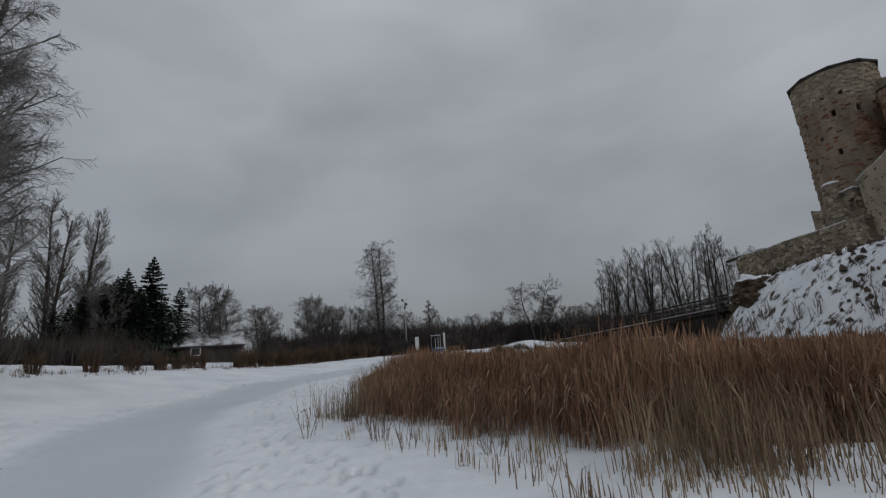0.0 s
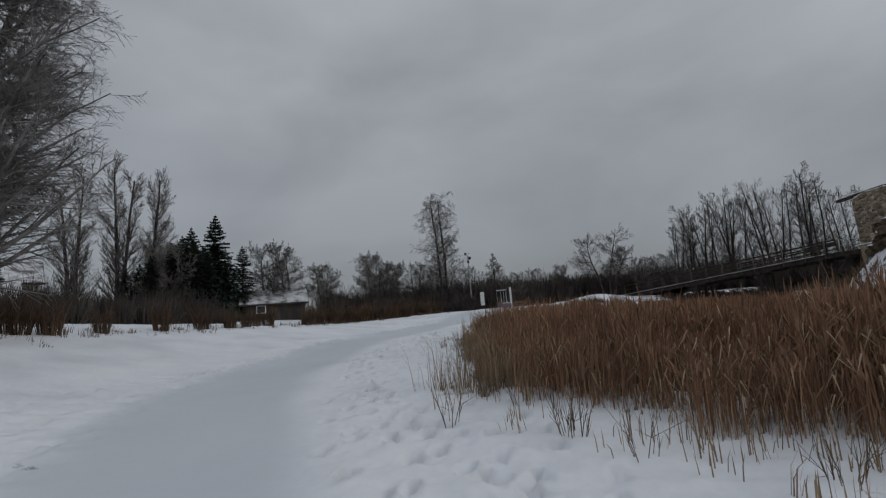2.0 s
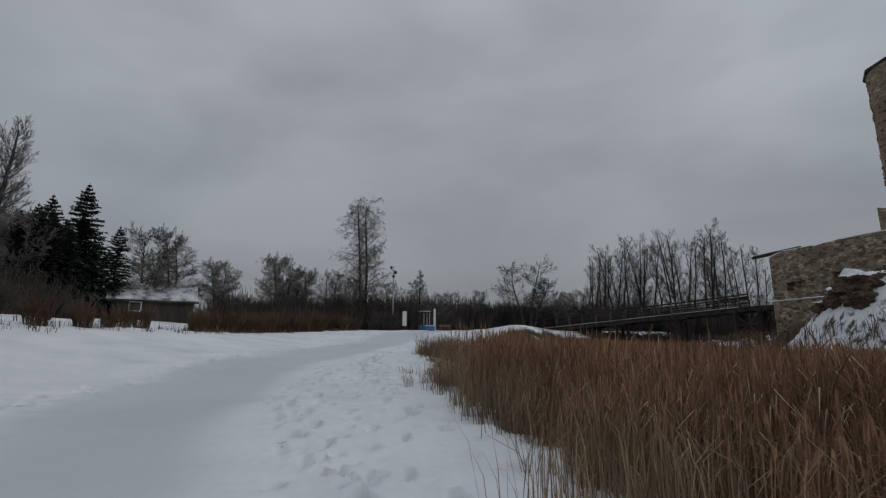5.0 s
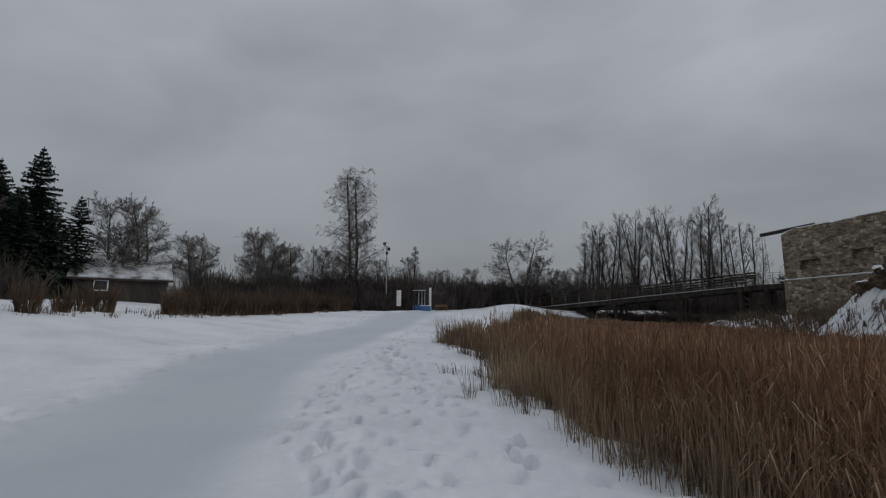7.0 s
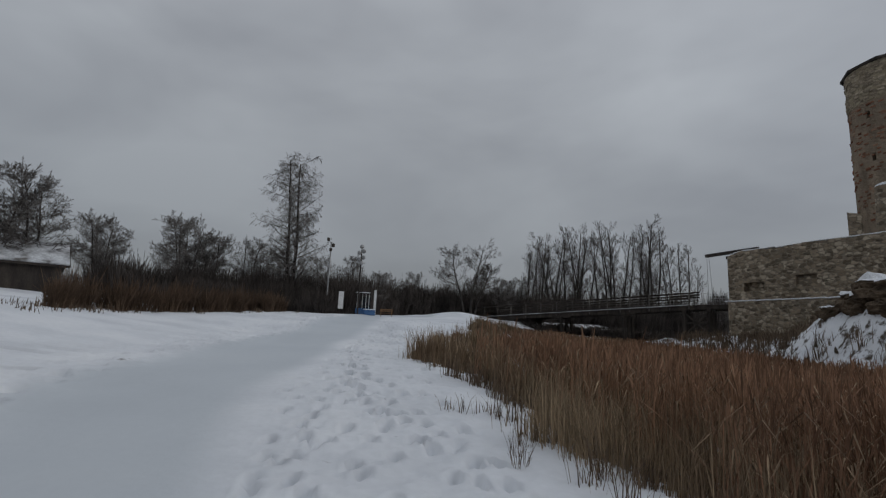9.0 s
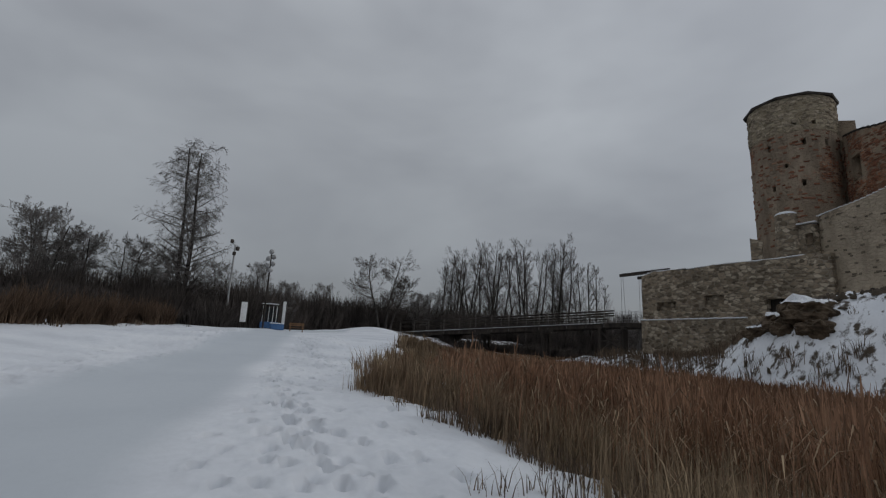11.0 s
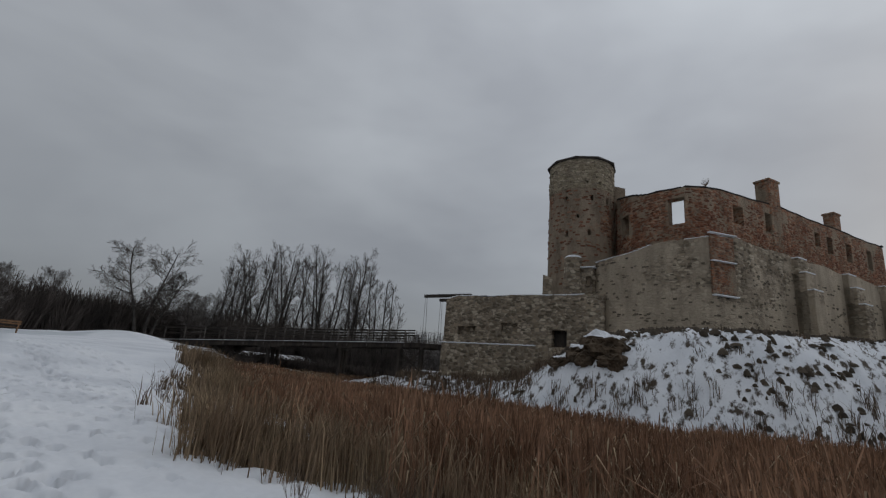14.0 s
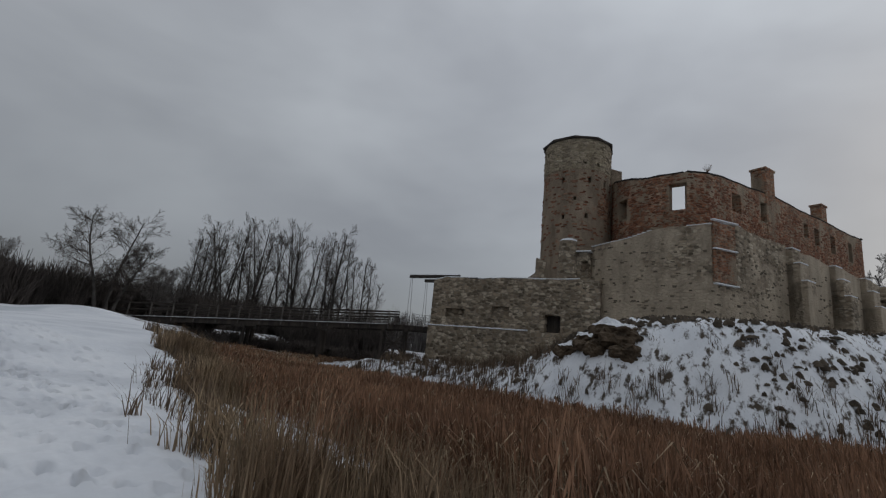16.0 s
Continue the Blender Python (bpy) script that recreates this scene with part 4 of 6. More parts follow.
def stem_mesh(rows, sides=9):
    """One tapered, slightly knobbly trunk along a chain of segments."""
    rng = np.random.RandomState(len(rows) + int(abs(rows[0][0]) * 10))
    nodes = [(*r[:3], r[6]) for r in rows] + [(*rows[-1][3:6], rows[-1][7])]
    a = np.arange(sides) * 2 * math.pi / sides
    verts = []
    for k, (x, y, z, r) in enumerate(nodes):
        r = r * (1.5 if k == 0 else 1.0) * rng.uniform(0.9, 1.1, sides)
        verts.append(np.stack([x + np.cos(a) * r, y + np.sin(a) * r, np.full(sides, z)], -1))
    i = np.arange(sides)
    faces = [np.stack([k * sides + i, k * sides + (i + 1) % sides, (k + 1) * sides + (i + 1) % sides, (k + 1) * sides + i], -1) for k in range(len(nodes) - 1)]
    return mesh_np("trunk", np.concatenate(verts), np.concatenate(faces))


def build_tree(name, label, spec, stems, tall, girth, seed, bark, twig, group="", category="tree"):
    """A bare tree at the origin: trunk and limbs, and a crown of twigs. stems: (x, y, lean x, lean y, share of the height)."""
    rng = random.Random(seed)
    t = thing(name, label, category, (0, 0, 0), group)
    segs = ([], [])
    for x, y, lx, ly, share in stems:
        grow(rng, segs, (x, y, -0.3), (lx, ly, 1), tall * share, girth, 0, SPECS[spec])
        put("trunk", stem_mesh(segs[0]), bark, t)
        segs[0].clear()
    v, f = tubes(segs[1], 3)
    put("crown", mesh_np("crown", v, f), twig, t, "bare twigs")
    return t


def place(ob, x, y, turn=0.0, size=1.0, sink=0.0):
    """Moves a thing built at the origin to its place on the ground."""
    ob.scale = (size, size, size)
    ob.matrix_basis = Matrix.LocRotScale((x, y, height(x, y) - sink), Euler((0, 0, radians(turn))), (size, size, size))
    return ob


def repeat(ob, x, y, turn, size, sink=0.0):
    c = copy_thing(ob, Matrix.Identity(4))
    return place(c, x, y, turn, size, sink)


# the trees
place(build_tree("birch_tree", "tall twin-stemmed birch with fine frosted hanging twigs", "birch", [(0, 0, -0.04, 0.02, 1.0), (0.4, 0.1, 0.015, 0.0, 1.0)], 12.4, 0.17, 6, M_BARK, M_PALE), -8.95, 51.6)
place(build_tree("old_alder", "spreading bare tree with forked stems near the bridge", "alder", [(0, 0, -0.06, 0.05, 1.0), (0.9, 0, 0.06, 0, 1.0), (1.4, 0.1, 0.22, 0.1, 0.75)], 9.6, 0.15, 12, M_BARK, M_TWIG), 9.6, 65.0, 0, 0.86)
place(build_tree("leaning_tree", "small leaning bare tree behind the bridge", "alder", [(0, 0, 0.45, 0.1, 1.0)], 5.2, 0.1, 15, M_BARK, M_TWIG), 34.6, 55.5)
big = build_tree("willow_tree", "huge pale tree with dense frosted twigs beside the path", "willow", [(0, 0, 0.0, 0.03, 1.0), (0.6, 0.2, 0.16, 0.05, 0.9), (-0.4, 0.5, -0.1, 0.12, 0.85)], 19.0, 0.24, 23, M_BARK, M_FROST)
place(big, -17.0, 13.0)
grove = "trees behind the bridge"
slim = [build_tree("slender_tree", "slender bare tree in a dark grove behind the bridge", "slender", st, 12.5, 0.15, 30 + k, M_BARK, M_TWIG, grove) for k, st in enumerate(([(0, 0, 0.02, 0, 1.0)], [(0, 0, -0.05, 0, 1.0), (0.3, 0.2, 0.08, 0, 0.9)], [(0, 0, 0.06, 0, 0.95), (-0.3, 0.2, -0.08, 0.03, 1.0)]))]
rng_g = random.Random(5)
spots = [(21.6, 75.2, 0.80), (23.5, 74.0, 0.98), (25.0, 73.4, 1.06), (26.4, 72.6, 1.12), (27.6, 71.6, 1.08), (28.8, 71.0, 1.06), (30.1, 70.4, 0.98), (31.3, 69.3, 1.10), (32.3, 68.7, 1.12), (33.4, 68.1, 1.0), (34.4, 67.0, 1.15), (35.3, 66.4, 1.22), (36.2, 66.0, 1.12), (37.4, 64.8, 0.92), (38.3, 63.8, 1.0), (39.2, 63.0, 0.72), (24.4, 77.5, 0.95), (29.4, 75.0, 1.05), (33.8, 72.0, 1.05), (22.6, 76.4, 0.9), (27.0, 76.0, 1.0), (36.8, 69.2, 1.0)]
for k, (x, y, s) in enumerate(spots):
    if k < 3:
        place(slim[k], x, y, rng_g.uniform(0, 360), s * 0.95)
    else:
        repeat(slim[k % 3], x, y, rng_g.uniform(0, 360), s * 0.95)
row = "poplars by the houses"
pop = build_tree("poplar_tree", "tall pale bare poplar by the houses", "poplar", [(0, 0, 0, 0, 1.0), (0.3, 0.1, 0.06, 0.02, 0.92)], 13.0, 0.2, 41, M_BARK, M_PALE, row)
place(pop, -36.3, 39.8, 0, 1.15)
repeat(pop, -34.4, 41.6, 120, 1.1)
repeat(pop, -38.8, 38.2, 200, 1.1)
repeat(pop, -44.5, 31.0, 260, 0.9)
small = "small trees along the far bank"
orchard = build_tree("orchard_tree", "small rounded bare tree among the shrubs", "alder", [(0, 0, -0.1, 0, 1.0), (0.3, 0, 0.15, 0.05, 0.95)], 6.4, 0.11, 52, M_BARK, M_PALE, small)
place(orchard, -25.9, 46.6, 0, 1.15)
for x, y, a, s in ((-24.2, 47.6, 80, 1.12), (-21.3, 49.6, 40, 0.85), (-16.2, 50.8, 10, 1.0), (-14.6, 52.5, 150, 0.85), (-12.2, 53.2, 220, 0.85), (-28.2, 67.0, 10, 1.15), (-21.3, 69.0, 60, 1.4), (-18.4, 70.0, 130, 1.2), (-10.4, 55.0, 200, 0.8), (-6.4, 56.0, 20, 0.75), (-3.4, 57.0, 70, 0.8), (-1.4, 58.0, 160, 0.6), (14.8, 67.0, 30, 0.75), (17.0, 70.5, 90, 0.8), (19.2, 72.0, 140, 0.85), (2.0, 78.0, 0, 0.9), (5.8, 77.0, 110, 0.9), (-31.5, 40.0, 30, 1.1), (-33.5, 44.0, 130, 1.2), (41.0, 60.5, 33, 0.8), (76.0, 6.5, 40, 2.2), (80.0, 2.5, 160, 2.1), (83.0, 9.0, 250, 2.3)):
    repeat(orchard, x, y, a, s)


def build_spruce(seed, group):
    rng = random.Random(seed)
    t = thing("spruce_tree", "dark green spruce tree beside the houses", "tree", (0, 0, 0), group)
    v, f = tubes([(0, 0, -0.3, 0, 0, 9.6, 0.16, 0.02)], 7)
    put("trunk", mesh_np("trunk", v, f), M_BARK, t)
    verts, faces = [], []
    for k in range(34):
        f0 = k / 33
        z, reach = 0.5 + 8.9 * f0, 2.5 * (1 - f0) ** 0.8 + 0.12
        for j in range(15):
            a = rng.uniform(0, 6.283)
            ln = reach * rng.uniform(0.65, 1.15)
            d = np.array([math.cos(a), math.sin(a), 0])
            s = np.array([-d[1], d[0], 0])
            tilt = -0.35 + 0.55 * f0
            for m in range(5):
                u0, u1 = m / 5, (m + 1.25) / 5
                p0 = d * ln * u0 + np.array([0, 0, z + ln * tilt * u0 * u0 * 1.3])
                p1 = d * ln * u1 + np.array([0, 0, z + ln * tilt * u1 * u1 * 1.3 + rng.uniform(-0.05, 0.05)])
                for sign in (-1, 1):
                    w = (0.10 + 0.28 * (1 - u0)) * reach / 2.2 + 0.05
                    tip = p1 + s * sign * w * rng.uniform(0.7, 1.3) - np.array([0, 0, rng.uniform(0.05, 0.2)])
                    n = len(verts)
                    verts += [p0, p1, tip]
                    faces.append((n, n + 1, n + 2))
    put("crown", mesh_np("crown", np.array(verts), np.array(faces)), M_SPRUCE, t, "dark needle boughs")
    return t


conifers = "spruces by the shed"
spr = build_spruce(61, conifers)
place(spr, -31.0, 42.4, 0, 0.95)
for x, y, a, s in ((-30.7, 42.4, 60, 1.08), (-33.6, 40.2, 110, 0.8), (-31.7, 43.6, 10, 0.82), (-34.6, 39.2, 200, 0.68), (-35.4, 38.6, 240, 0.6), (-28.8, 43.8, 300, 0.76), (-33.2, 42.6, 170, 0.85), (-41.4, 31.4, 30, 0.62), (-32.0, 42.4, 77, 0.78), (-34.2, 41.0, 140, 0.72), (-31.2, 41.4, 215, 0.7), (-30.0, 43.3, 15, 0.66), (-36.2, 38.0, 95, 0.55), (-31.6, 40.6, 55, 0.8), (-32.9, 39.6, 250, 0.74), (-30.6, 41.0, 130, 0.72), (-34.0, 38.2, 20, 0.66), (-29.6, 42.2, 190, 0.62), (-33.4, 41.4, 310, 0.88), (-35.2, 40.2, 65, 0.7)):
    repeat(spr, x + 1.4, y + 1.1, a, s)


def brush(seed, n, tall, spread, bend=0.5, thin=0.008, forks=2):
    """Stems of a bush at the origin, as rows for tubes()."""
    rng = np.random.RandomState(seed)
    out = []
    for _ in range(n):
        a, r = rng.uniform(0, 6.283), spread * 0.35 * math.sqrt(rng.rand())
        p = np.array([r * math.cos(a), r * math.sin(a), -0.1])
        h = tall * rng.uniform(0.55, 1.1)
        d = np.array([math.cos(a) * rng.uniform(0, bend), math.sin(a) * rng.uniform(0, bend), 1.0])
        q = p + d * h * 0.5
        e = d + rng.normal(0, 0.18, 3)
        m = q + e * h * 0.5
        out += [(*p, *q, thin * 1.7, thin * 1.2), (*q, *m, thin * 1.2, thin * 0.6)]
        for _ in range(forks):
            g = p + d * h * rng.uniform(0.25, 0.5)
            k = g + (d + rng.normal(0, 0.35, 3)) * h * rng.uniform(0.25, 0.5)
            out.append((*g, *k, thin, thin * 0.5))
    return np.array(out)


# the row of cut brush along the path's far edge, one bush after another
hedge = "brown bushes along the path"
kinds = []
for k in range(4):
    b = thing("shrub", "low brown leafless bush standing in the snow", "shrub", (0, 0, 0), hedge)
    v, f = tubes(brush(70 + k, 75, 1.2, 0.9, 0.3, 0.010))
    put("stem_clump", mesh_np("stem_clump", v, f), M_BRUSH, b)
    kinds.append(b)
rng_h = random.Random(9)
HEDGE_Y, HEDGE_X = [-4, 5, 12, 18.5, 29, 33, 37, 44, 48], [-16.5, -16.6, -16.8, -16.8, -15.6, -14.6, -13.0, -10.2, -8.4]
count, y = 0, -4.0
while y < 47.5:
    y += rng_h.choice((0.9, 1.3, 1.8, 2.5)) * rng_h.uniform(0.8, 1.2) if y < 30 else rng_h.uniform(0.3, 0.7)
    x = float(np.interp(y, HEDGE_Y, HEDGE_X)) + rng_h.uniform(-0.5, 0.35)
    s = rng_h.uniform(0.75, 1.1) * (1.0 if y < 33 else 1.1)
    if count < 4:
        place(kinds[count], x, y, rng_h.uniform(0, 360), s)
    else:
        repeat(kinds[count % 4], x, y, rng_h.uniform(0, 360), s)
    count += 1


def thicket(name, label, rows, mat, seed, thin):
    """Many bushes joined into one mass: rows of (x, y, height, spread, stems)."""
    rng = np.random.RandomState(seed)
    pool = [brush(seed * 10 + k, 46, 1.0, 1.0, 0.55, thin, 3) for k in range(6)]
    out = []
    for x, y, tall, spread, z in rows:
        s = pool[rng.randint(6)].copy()
        a = rng.uniform(0, 6.283)
        c, n = math.cos(a), math.sin(a)
        for i in (0, 3):
            px, py = s[:, i].copy() * spread, s[:, i + 1].copy() * spread
            s[:, i], s[:, i + 1] = x + c * px - n * py, y + n * px + c * py
            s[:, i + 2] = z + s[:, i + 2] * tall
        out.append(s)
    v, f = tubes(np.concatenate(out))
    return tagged(put(name, mesh_np(name, v, f), mat), label, "thicket", kind="stuff")


def scatter(rng, along, n, width, tall, spread):
    """Places for a thicket along a plan line."""
    pts = np.array(along, float)
    run = np.r_[0, np.cumsum(np.hypot(*np.diff(pts, axis=0).T))]
    rows = []
    for s in rng.uniform(0, run[-1], n):
        x = np.interp(s, run, pts[:, 0]) + rng.uniform(-width, width)
        y = np.interp(s, run, pts[:, 1]) + rng.uniform(-width, width)
        rows.append((x, y, tall * rng.uniform(0.6, 1.15), spread * rng.uniform(0.7, 1.3), height(x, y)))
    return rows


rng_t = np.random.RandomState(31)
thicket("hedge_thicket", "dense olive-brown leafless thicket behind the path's bushes", scatter(rng_t, [(-28, -6), (-27.5, 12), (-27, 22), (-25, 34)], 240, 2.2, 1.7, 1.7) + scatter(rng_t, [(-36, 10), (-34, 34), (-29, 40)], 150, 3.0, 3.0, 2.2), M_TWIG, 32, 0.018)
thicket("bank_thicket", "dark leafless undergrowth along the far bank", scatter(rng_t, [(-20, 50), (-11, 51), (-4.5, 53.5), (-3, 58)], 240, 1.5, 2.7, 1.8) + scatter(rng_t, [(-15, 46.5), (-8.5, 49.5), (-6.4, 49.6)], 120, 0.9, 1.6, 1.4) + scatter(rng_t, [(16, 64), (24, 58.5), (33, 52.5), (38, 52)], 130, 3.0, 1.0, 1.5) + scatter(rng_t, [(-12, 58), (0, 68), (10, 70), (20, 73), (40, 64)], 420, 2.5, 3.7, 2.4), M_TWIG, 33, 0.024)
far_rows = []
for s in np.linspace(0, 1, 330):
    a = radians(118 - 150 * s)
    d = rng_t.uniform(105, 175)
    far_rows.append((d * math.cos(a) - 3, 20 + d * math.sin(a), rng_t.uniform(6, 11) * d / 130, rng_t.uniform(3.5, 6), 3.8))
thicket("far_woods", "distant grey-brown leafless woodland on the skyline", far_rows, M_PALE, 34, 0.07)


# ---- reeds in the frozen moat ----
def build_reeds():
    rng = np.random.RandomState(44)
    n = 560000
    x, y = rng.uniform(-3, 27, n), rng.uniform(2, 54, n)
    shore, d = np.interp(y, SHORE_Y, SHORE_X), mound_distance(x, y)
    inset = x - shore
    gap = wavy(x, y, 51, 3, 0.55, 0.6)
    edge = np.interp(y, [5, 8, 11, 15, 19, 23, 26, 29, 38], [-3.3, -2.6, -1.3, -0.4, -0.8, -1.0, -0.8, 0.6, 2.0]) + np.where(y < 13, 1.0, 0.8) * wavy(x, y, 52, 3, 0.9) + 0.35 * wavy(x, y, 56, 2, 3.0)
    keep = (inset > edge) & (d > 4.8 + 0.8 * wavy(x, y, 53, 2, 0.7))
    for cx, cy, rx, ry in ((1.6, 19.5, 2.2, 0.8), (3.4, 5.4, 1.7, 1.2), (0.6, 9.0, 0.8, 0.5), (-0.6, 21.6, 0.7, 0.7), (0.4, 26.9, 0.6, 0.7), (5.0, 16.2, 1.2, 0.6), (1.6, 24.5, 0.7, 0.9), (3.5, 12.2, 1.2, 0.6), (0.1, 14.9, 0.9, 0.7), (4.7, 21.6, 1.5, 0.6), (9.6, 22.6, 1.2, 0.5), (-1.3, 27.4, 1.0, 1.8)):
        keep &= ((x - cx) / rx) ** 2 + ((y - cy) / ry) ** 2 > 1 + 0.4 * wavy(x, y, 55, 2, 2.0)
    # the near end of the bed stops at a bank of snow
    keep &= y > np.interp(x, [0.5, 2.0, 5.0, 20.0], [7.4, 6.3, 6.6, 9.0]) + 0.8 * wavy(x, y, 58, 3, 1.1)
    # thin clumps with snow between them along the trodden shore
    keep &= ~((inset - edge < 3.0) & (y > 16) & (y < 33) & (wavy(x, y, 59, 3, 1.7) + rng.uniform(-0.35, 0.35, n) < 0.1 + 0.3 * (inset - edge < 2.0)))
    keep &= ~((gap > 0.85) & (inset < 4.5))
    far = np.hypot(x + 5, y - 12)
    keep &= rng.rand(n) < np.clip(15 / (far + 3), 0.30, 1)
    keep &= ~((np.abs(inset - 1.6 - 0.5 * np.sin(y)) < 0.5) & (y > 17) & (y < 30) & (x < 3) & (gap > -0.2))
    x, y, inset, far, d = x[keep], y[keep], inset[keep], far[keep], d[keep]
    n = len(x)
    z = ground_z(x, y) - 0.05
    tall = (np.interp(y, [-8, 6, 20, 30, 40, 52], [1.35, 1.35, 1.42, 1.35, 1.0, 0.65]) + 0.10 * wavy(x, y, 54, 3, 0.8)) * rng.normal(1.0, 0.10, n)
    tall *= (0.55 + 0.45 * smooth((inset - edge[keep]) / 1.8)) * (0.5 + 0.5 * smooth((d - 4.5) / 6))
    tall *= np.where(rng.rand(n) < 0.10, rng.uniform(0.35, 0.8, n), 1.0)
    lean, way = np.abs(rng.normal(0.0, 0.13, n)) + 0.03, rng.normal(0.6, 1.3, n)
    lean = np.where(rng.rand(n) < 0.04, lean + rng.uniform(0.2, 0.8, n), lean)
    dx, dy = np.cos(way) * lean, np.sin(way) * lean
    face = rng.uniform(0, 3.1416, n)
    w = (0.0024 + 0.00027 * np.clip(far, 0, 40)) * rng.uniform(0.6, 1.5, n)
    sx, sy = np.cos(face) * w, np.sin(face) * w
    levels = [(0.0, 1.0), (0.45, 0.9), (0.84, 0.7), (0.90, 1.9), (1.0, 0.35)]
    rings = []
    for f, k in levels:
        cx, cy, cz = x + dx * tall * f * f, y + dy * tall * f * f, z + tall * f * (1 - 0.18 * lean * f)
        rings.append(np.stack([np.stack([cx - sx * k, cy - sy * k, cz], -1), np.stack([cx + sx * k, cy + sy * k, cz], -1)], 1))
    verts = np.stack(rings, 1)
    m = len(levels)
    idx = np.arange(n * m * 2).reshape(n, m, 2)
    faces = np.stack([idx[:, :-1, 0], idx[:, :-1, 1], idx[:, 1:, 1], idx[:, 1:, 0]], -1).reshape(-1, 4)
    stems = mesh_np("reed_bed", verts.reshape(-1, 3), faces)
    tagged(put("reed_bed", stems, M_REED), "dense bed of dry reddish-brown reeds in the moat", "reeds", kind="stuff")
    # leaves hanging from the stems
    pick = rng.rand(n) < 0.55
    x, y, z, tall, dx, dy, far = x[pick], y[pick], z[pick], tall[pick], dx[pick], dy[pick], far[pick]
    n = len(x)
    f = rng.uniform(0.3, 0.85, n)
    px, py, pz = x + dx * tall * f * f, y + dy * tall * f * f, z + tall * f
    a, ln = rng.uniform(0, 6.283, n), rng.uniform(0.2, 0.5, n)
    w = (0.004 + 0.0005 * np.clip(far, 0, 40))
    ax, ay = np.cos(a), np.sin(a)
    rise = rng.uniform(-0.3, 0.5, n) * ln
    p0 = np.stack([px, py, pz], -1)
    p1 = np.stack([px + ax * ln * 0.5 - ay * w, py + ay * ln * 0.5 + ax * w, pz + rise + 0.06], -1)
    p2 = np.stack([px + ax * ln * 0.5 + ay * w, py + ay * ln * 0.5 - ax * w, pz + rise + 0.06], -1)
    p3 = np.stack([px + ax * ln, py + ay * ln, pz + rise - 0.12], -1)
    verts = np.stack([p0, p1, p3, p2], 1).reshape(-1, 3)
    put_leaf = mesh_np("reed_leaves", verts, np.arange(n * 4).reshape(n, 4))
    tagged(put("reed_leaves", put_leaf, M_STRAW), "pale dry leaves among the reeds", "reeds", kind="stuff")


build_reeds()


def build_grass():
    """Dry grass blades: along the shore, through the snow of the mound and at the path's edges."""
    rng = np.random.RandomState(45)
    xs, ys, hs = [], [], []
    for _ in range(520):
        y = rng.uniform(4, 46)
        x = np.interp(y, SHORE_Y, SHORE_X) + rng.normal(0.2, 0.55)
        k = rng.randint(6, 22)
        xs.append(x + rng.normal(0, 0.09, k)), ys.append(y + rng.normal(0, 0.09, k)), hs.append(rng.uniform(0.2, 0.65) * rng.uniform(0.5, 1.1, k))
    tries = 0
    while tries < 3000:
        tries += 1
        x, y = rng.uniform(11, 40), rng.uniform(4, 46)
        d = float(mound_distance(np.array([x]), np.array([y]))[0])
        if not -8 < d < 6:
            continue
        foot = d > 2.8 or (y > 31 and d > -2)
        if not foot and rng.rand() < 0.8:
            continue
        k = rng.randint(8, 20)
        xs.append(x + rng.normal(0, 0.14, k)), ys.append(y + rng.normal(0, 0.14, k)), hs.append((rng.uniform(0.5, 0.95) if foot else rng.uniform(0.15, 0.4)) * rng.uniform(0.5, 1.1, k))
    for _ in range(260):
        y = rng.uniform(6, 46)
        x = np.interp(y, HEDGE_Y, HEDGE_X) + rng.normal(0.1, 0.6)
        k = rng.randint(5, 14)
        xs.append(x + rng.normal(0, 0.12, k)), ys.append(y + rng.normal(0, 0.12, k)), hs.append(rng.uniform(0.12, 0.4) * rng.uniform(0.5, 1.1, k))
    x, y, h = np.concatenate(xs), np.concatenate(ys), np.concatenate(hs)
    z, n = ground_z(x, y) - 0.04, len(x)
    a, lean = rng.uniform(0, 6.283, n), rng.uniform(0.1, 0.8, n)
    far = np.hypot(x + 5, y - 14)
    w = 0.004 + 0.0005 * far
    fx, fy = -np.sin(a) * w, np.cos(a) * w
    mid = np.stack([x + np.cos(a) * lean * h * 0.35, y + np.sin(a) * lean * h * 0.35, z + h * 0.6], -1)
    tip = np.stack([x + np.cos(a) * lean * h, y + np.sin(a) * lean * h, z + h], -1)
    side = np.stack([fx, fy, 0 * fx], -1)
    p = np.stack([x, y, z], -1)
    verts = np.stack([p - side, p + side, mid + side * 0.7, mid - side * 0.7, tip, tip], 1)
    idx = np.arange(n * 6).reshape(n, 6)
    faces = np.concatenate([idx[:, [0, 1, 2, 3]], idx[:, [3, 2, 4, 5]]])
    tagged(put("dry_grass", mesh_np("dry_grass", verts.reshape(-1, 3), faces), M_WEED), "dry brown grass tufts sticking out of the snow", "grass", kind="stuff")


build_grass()


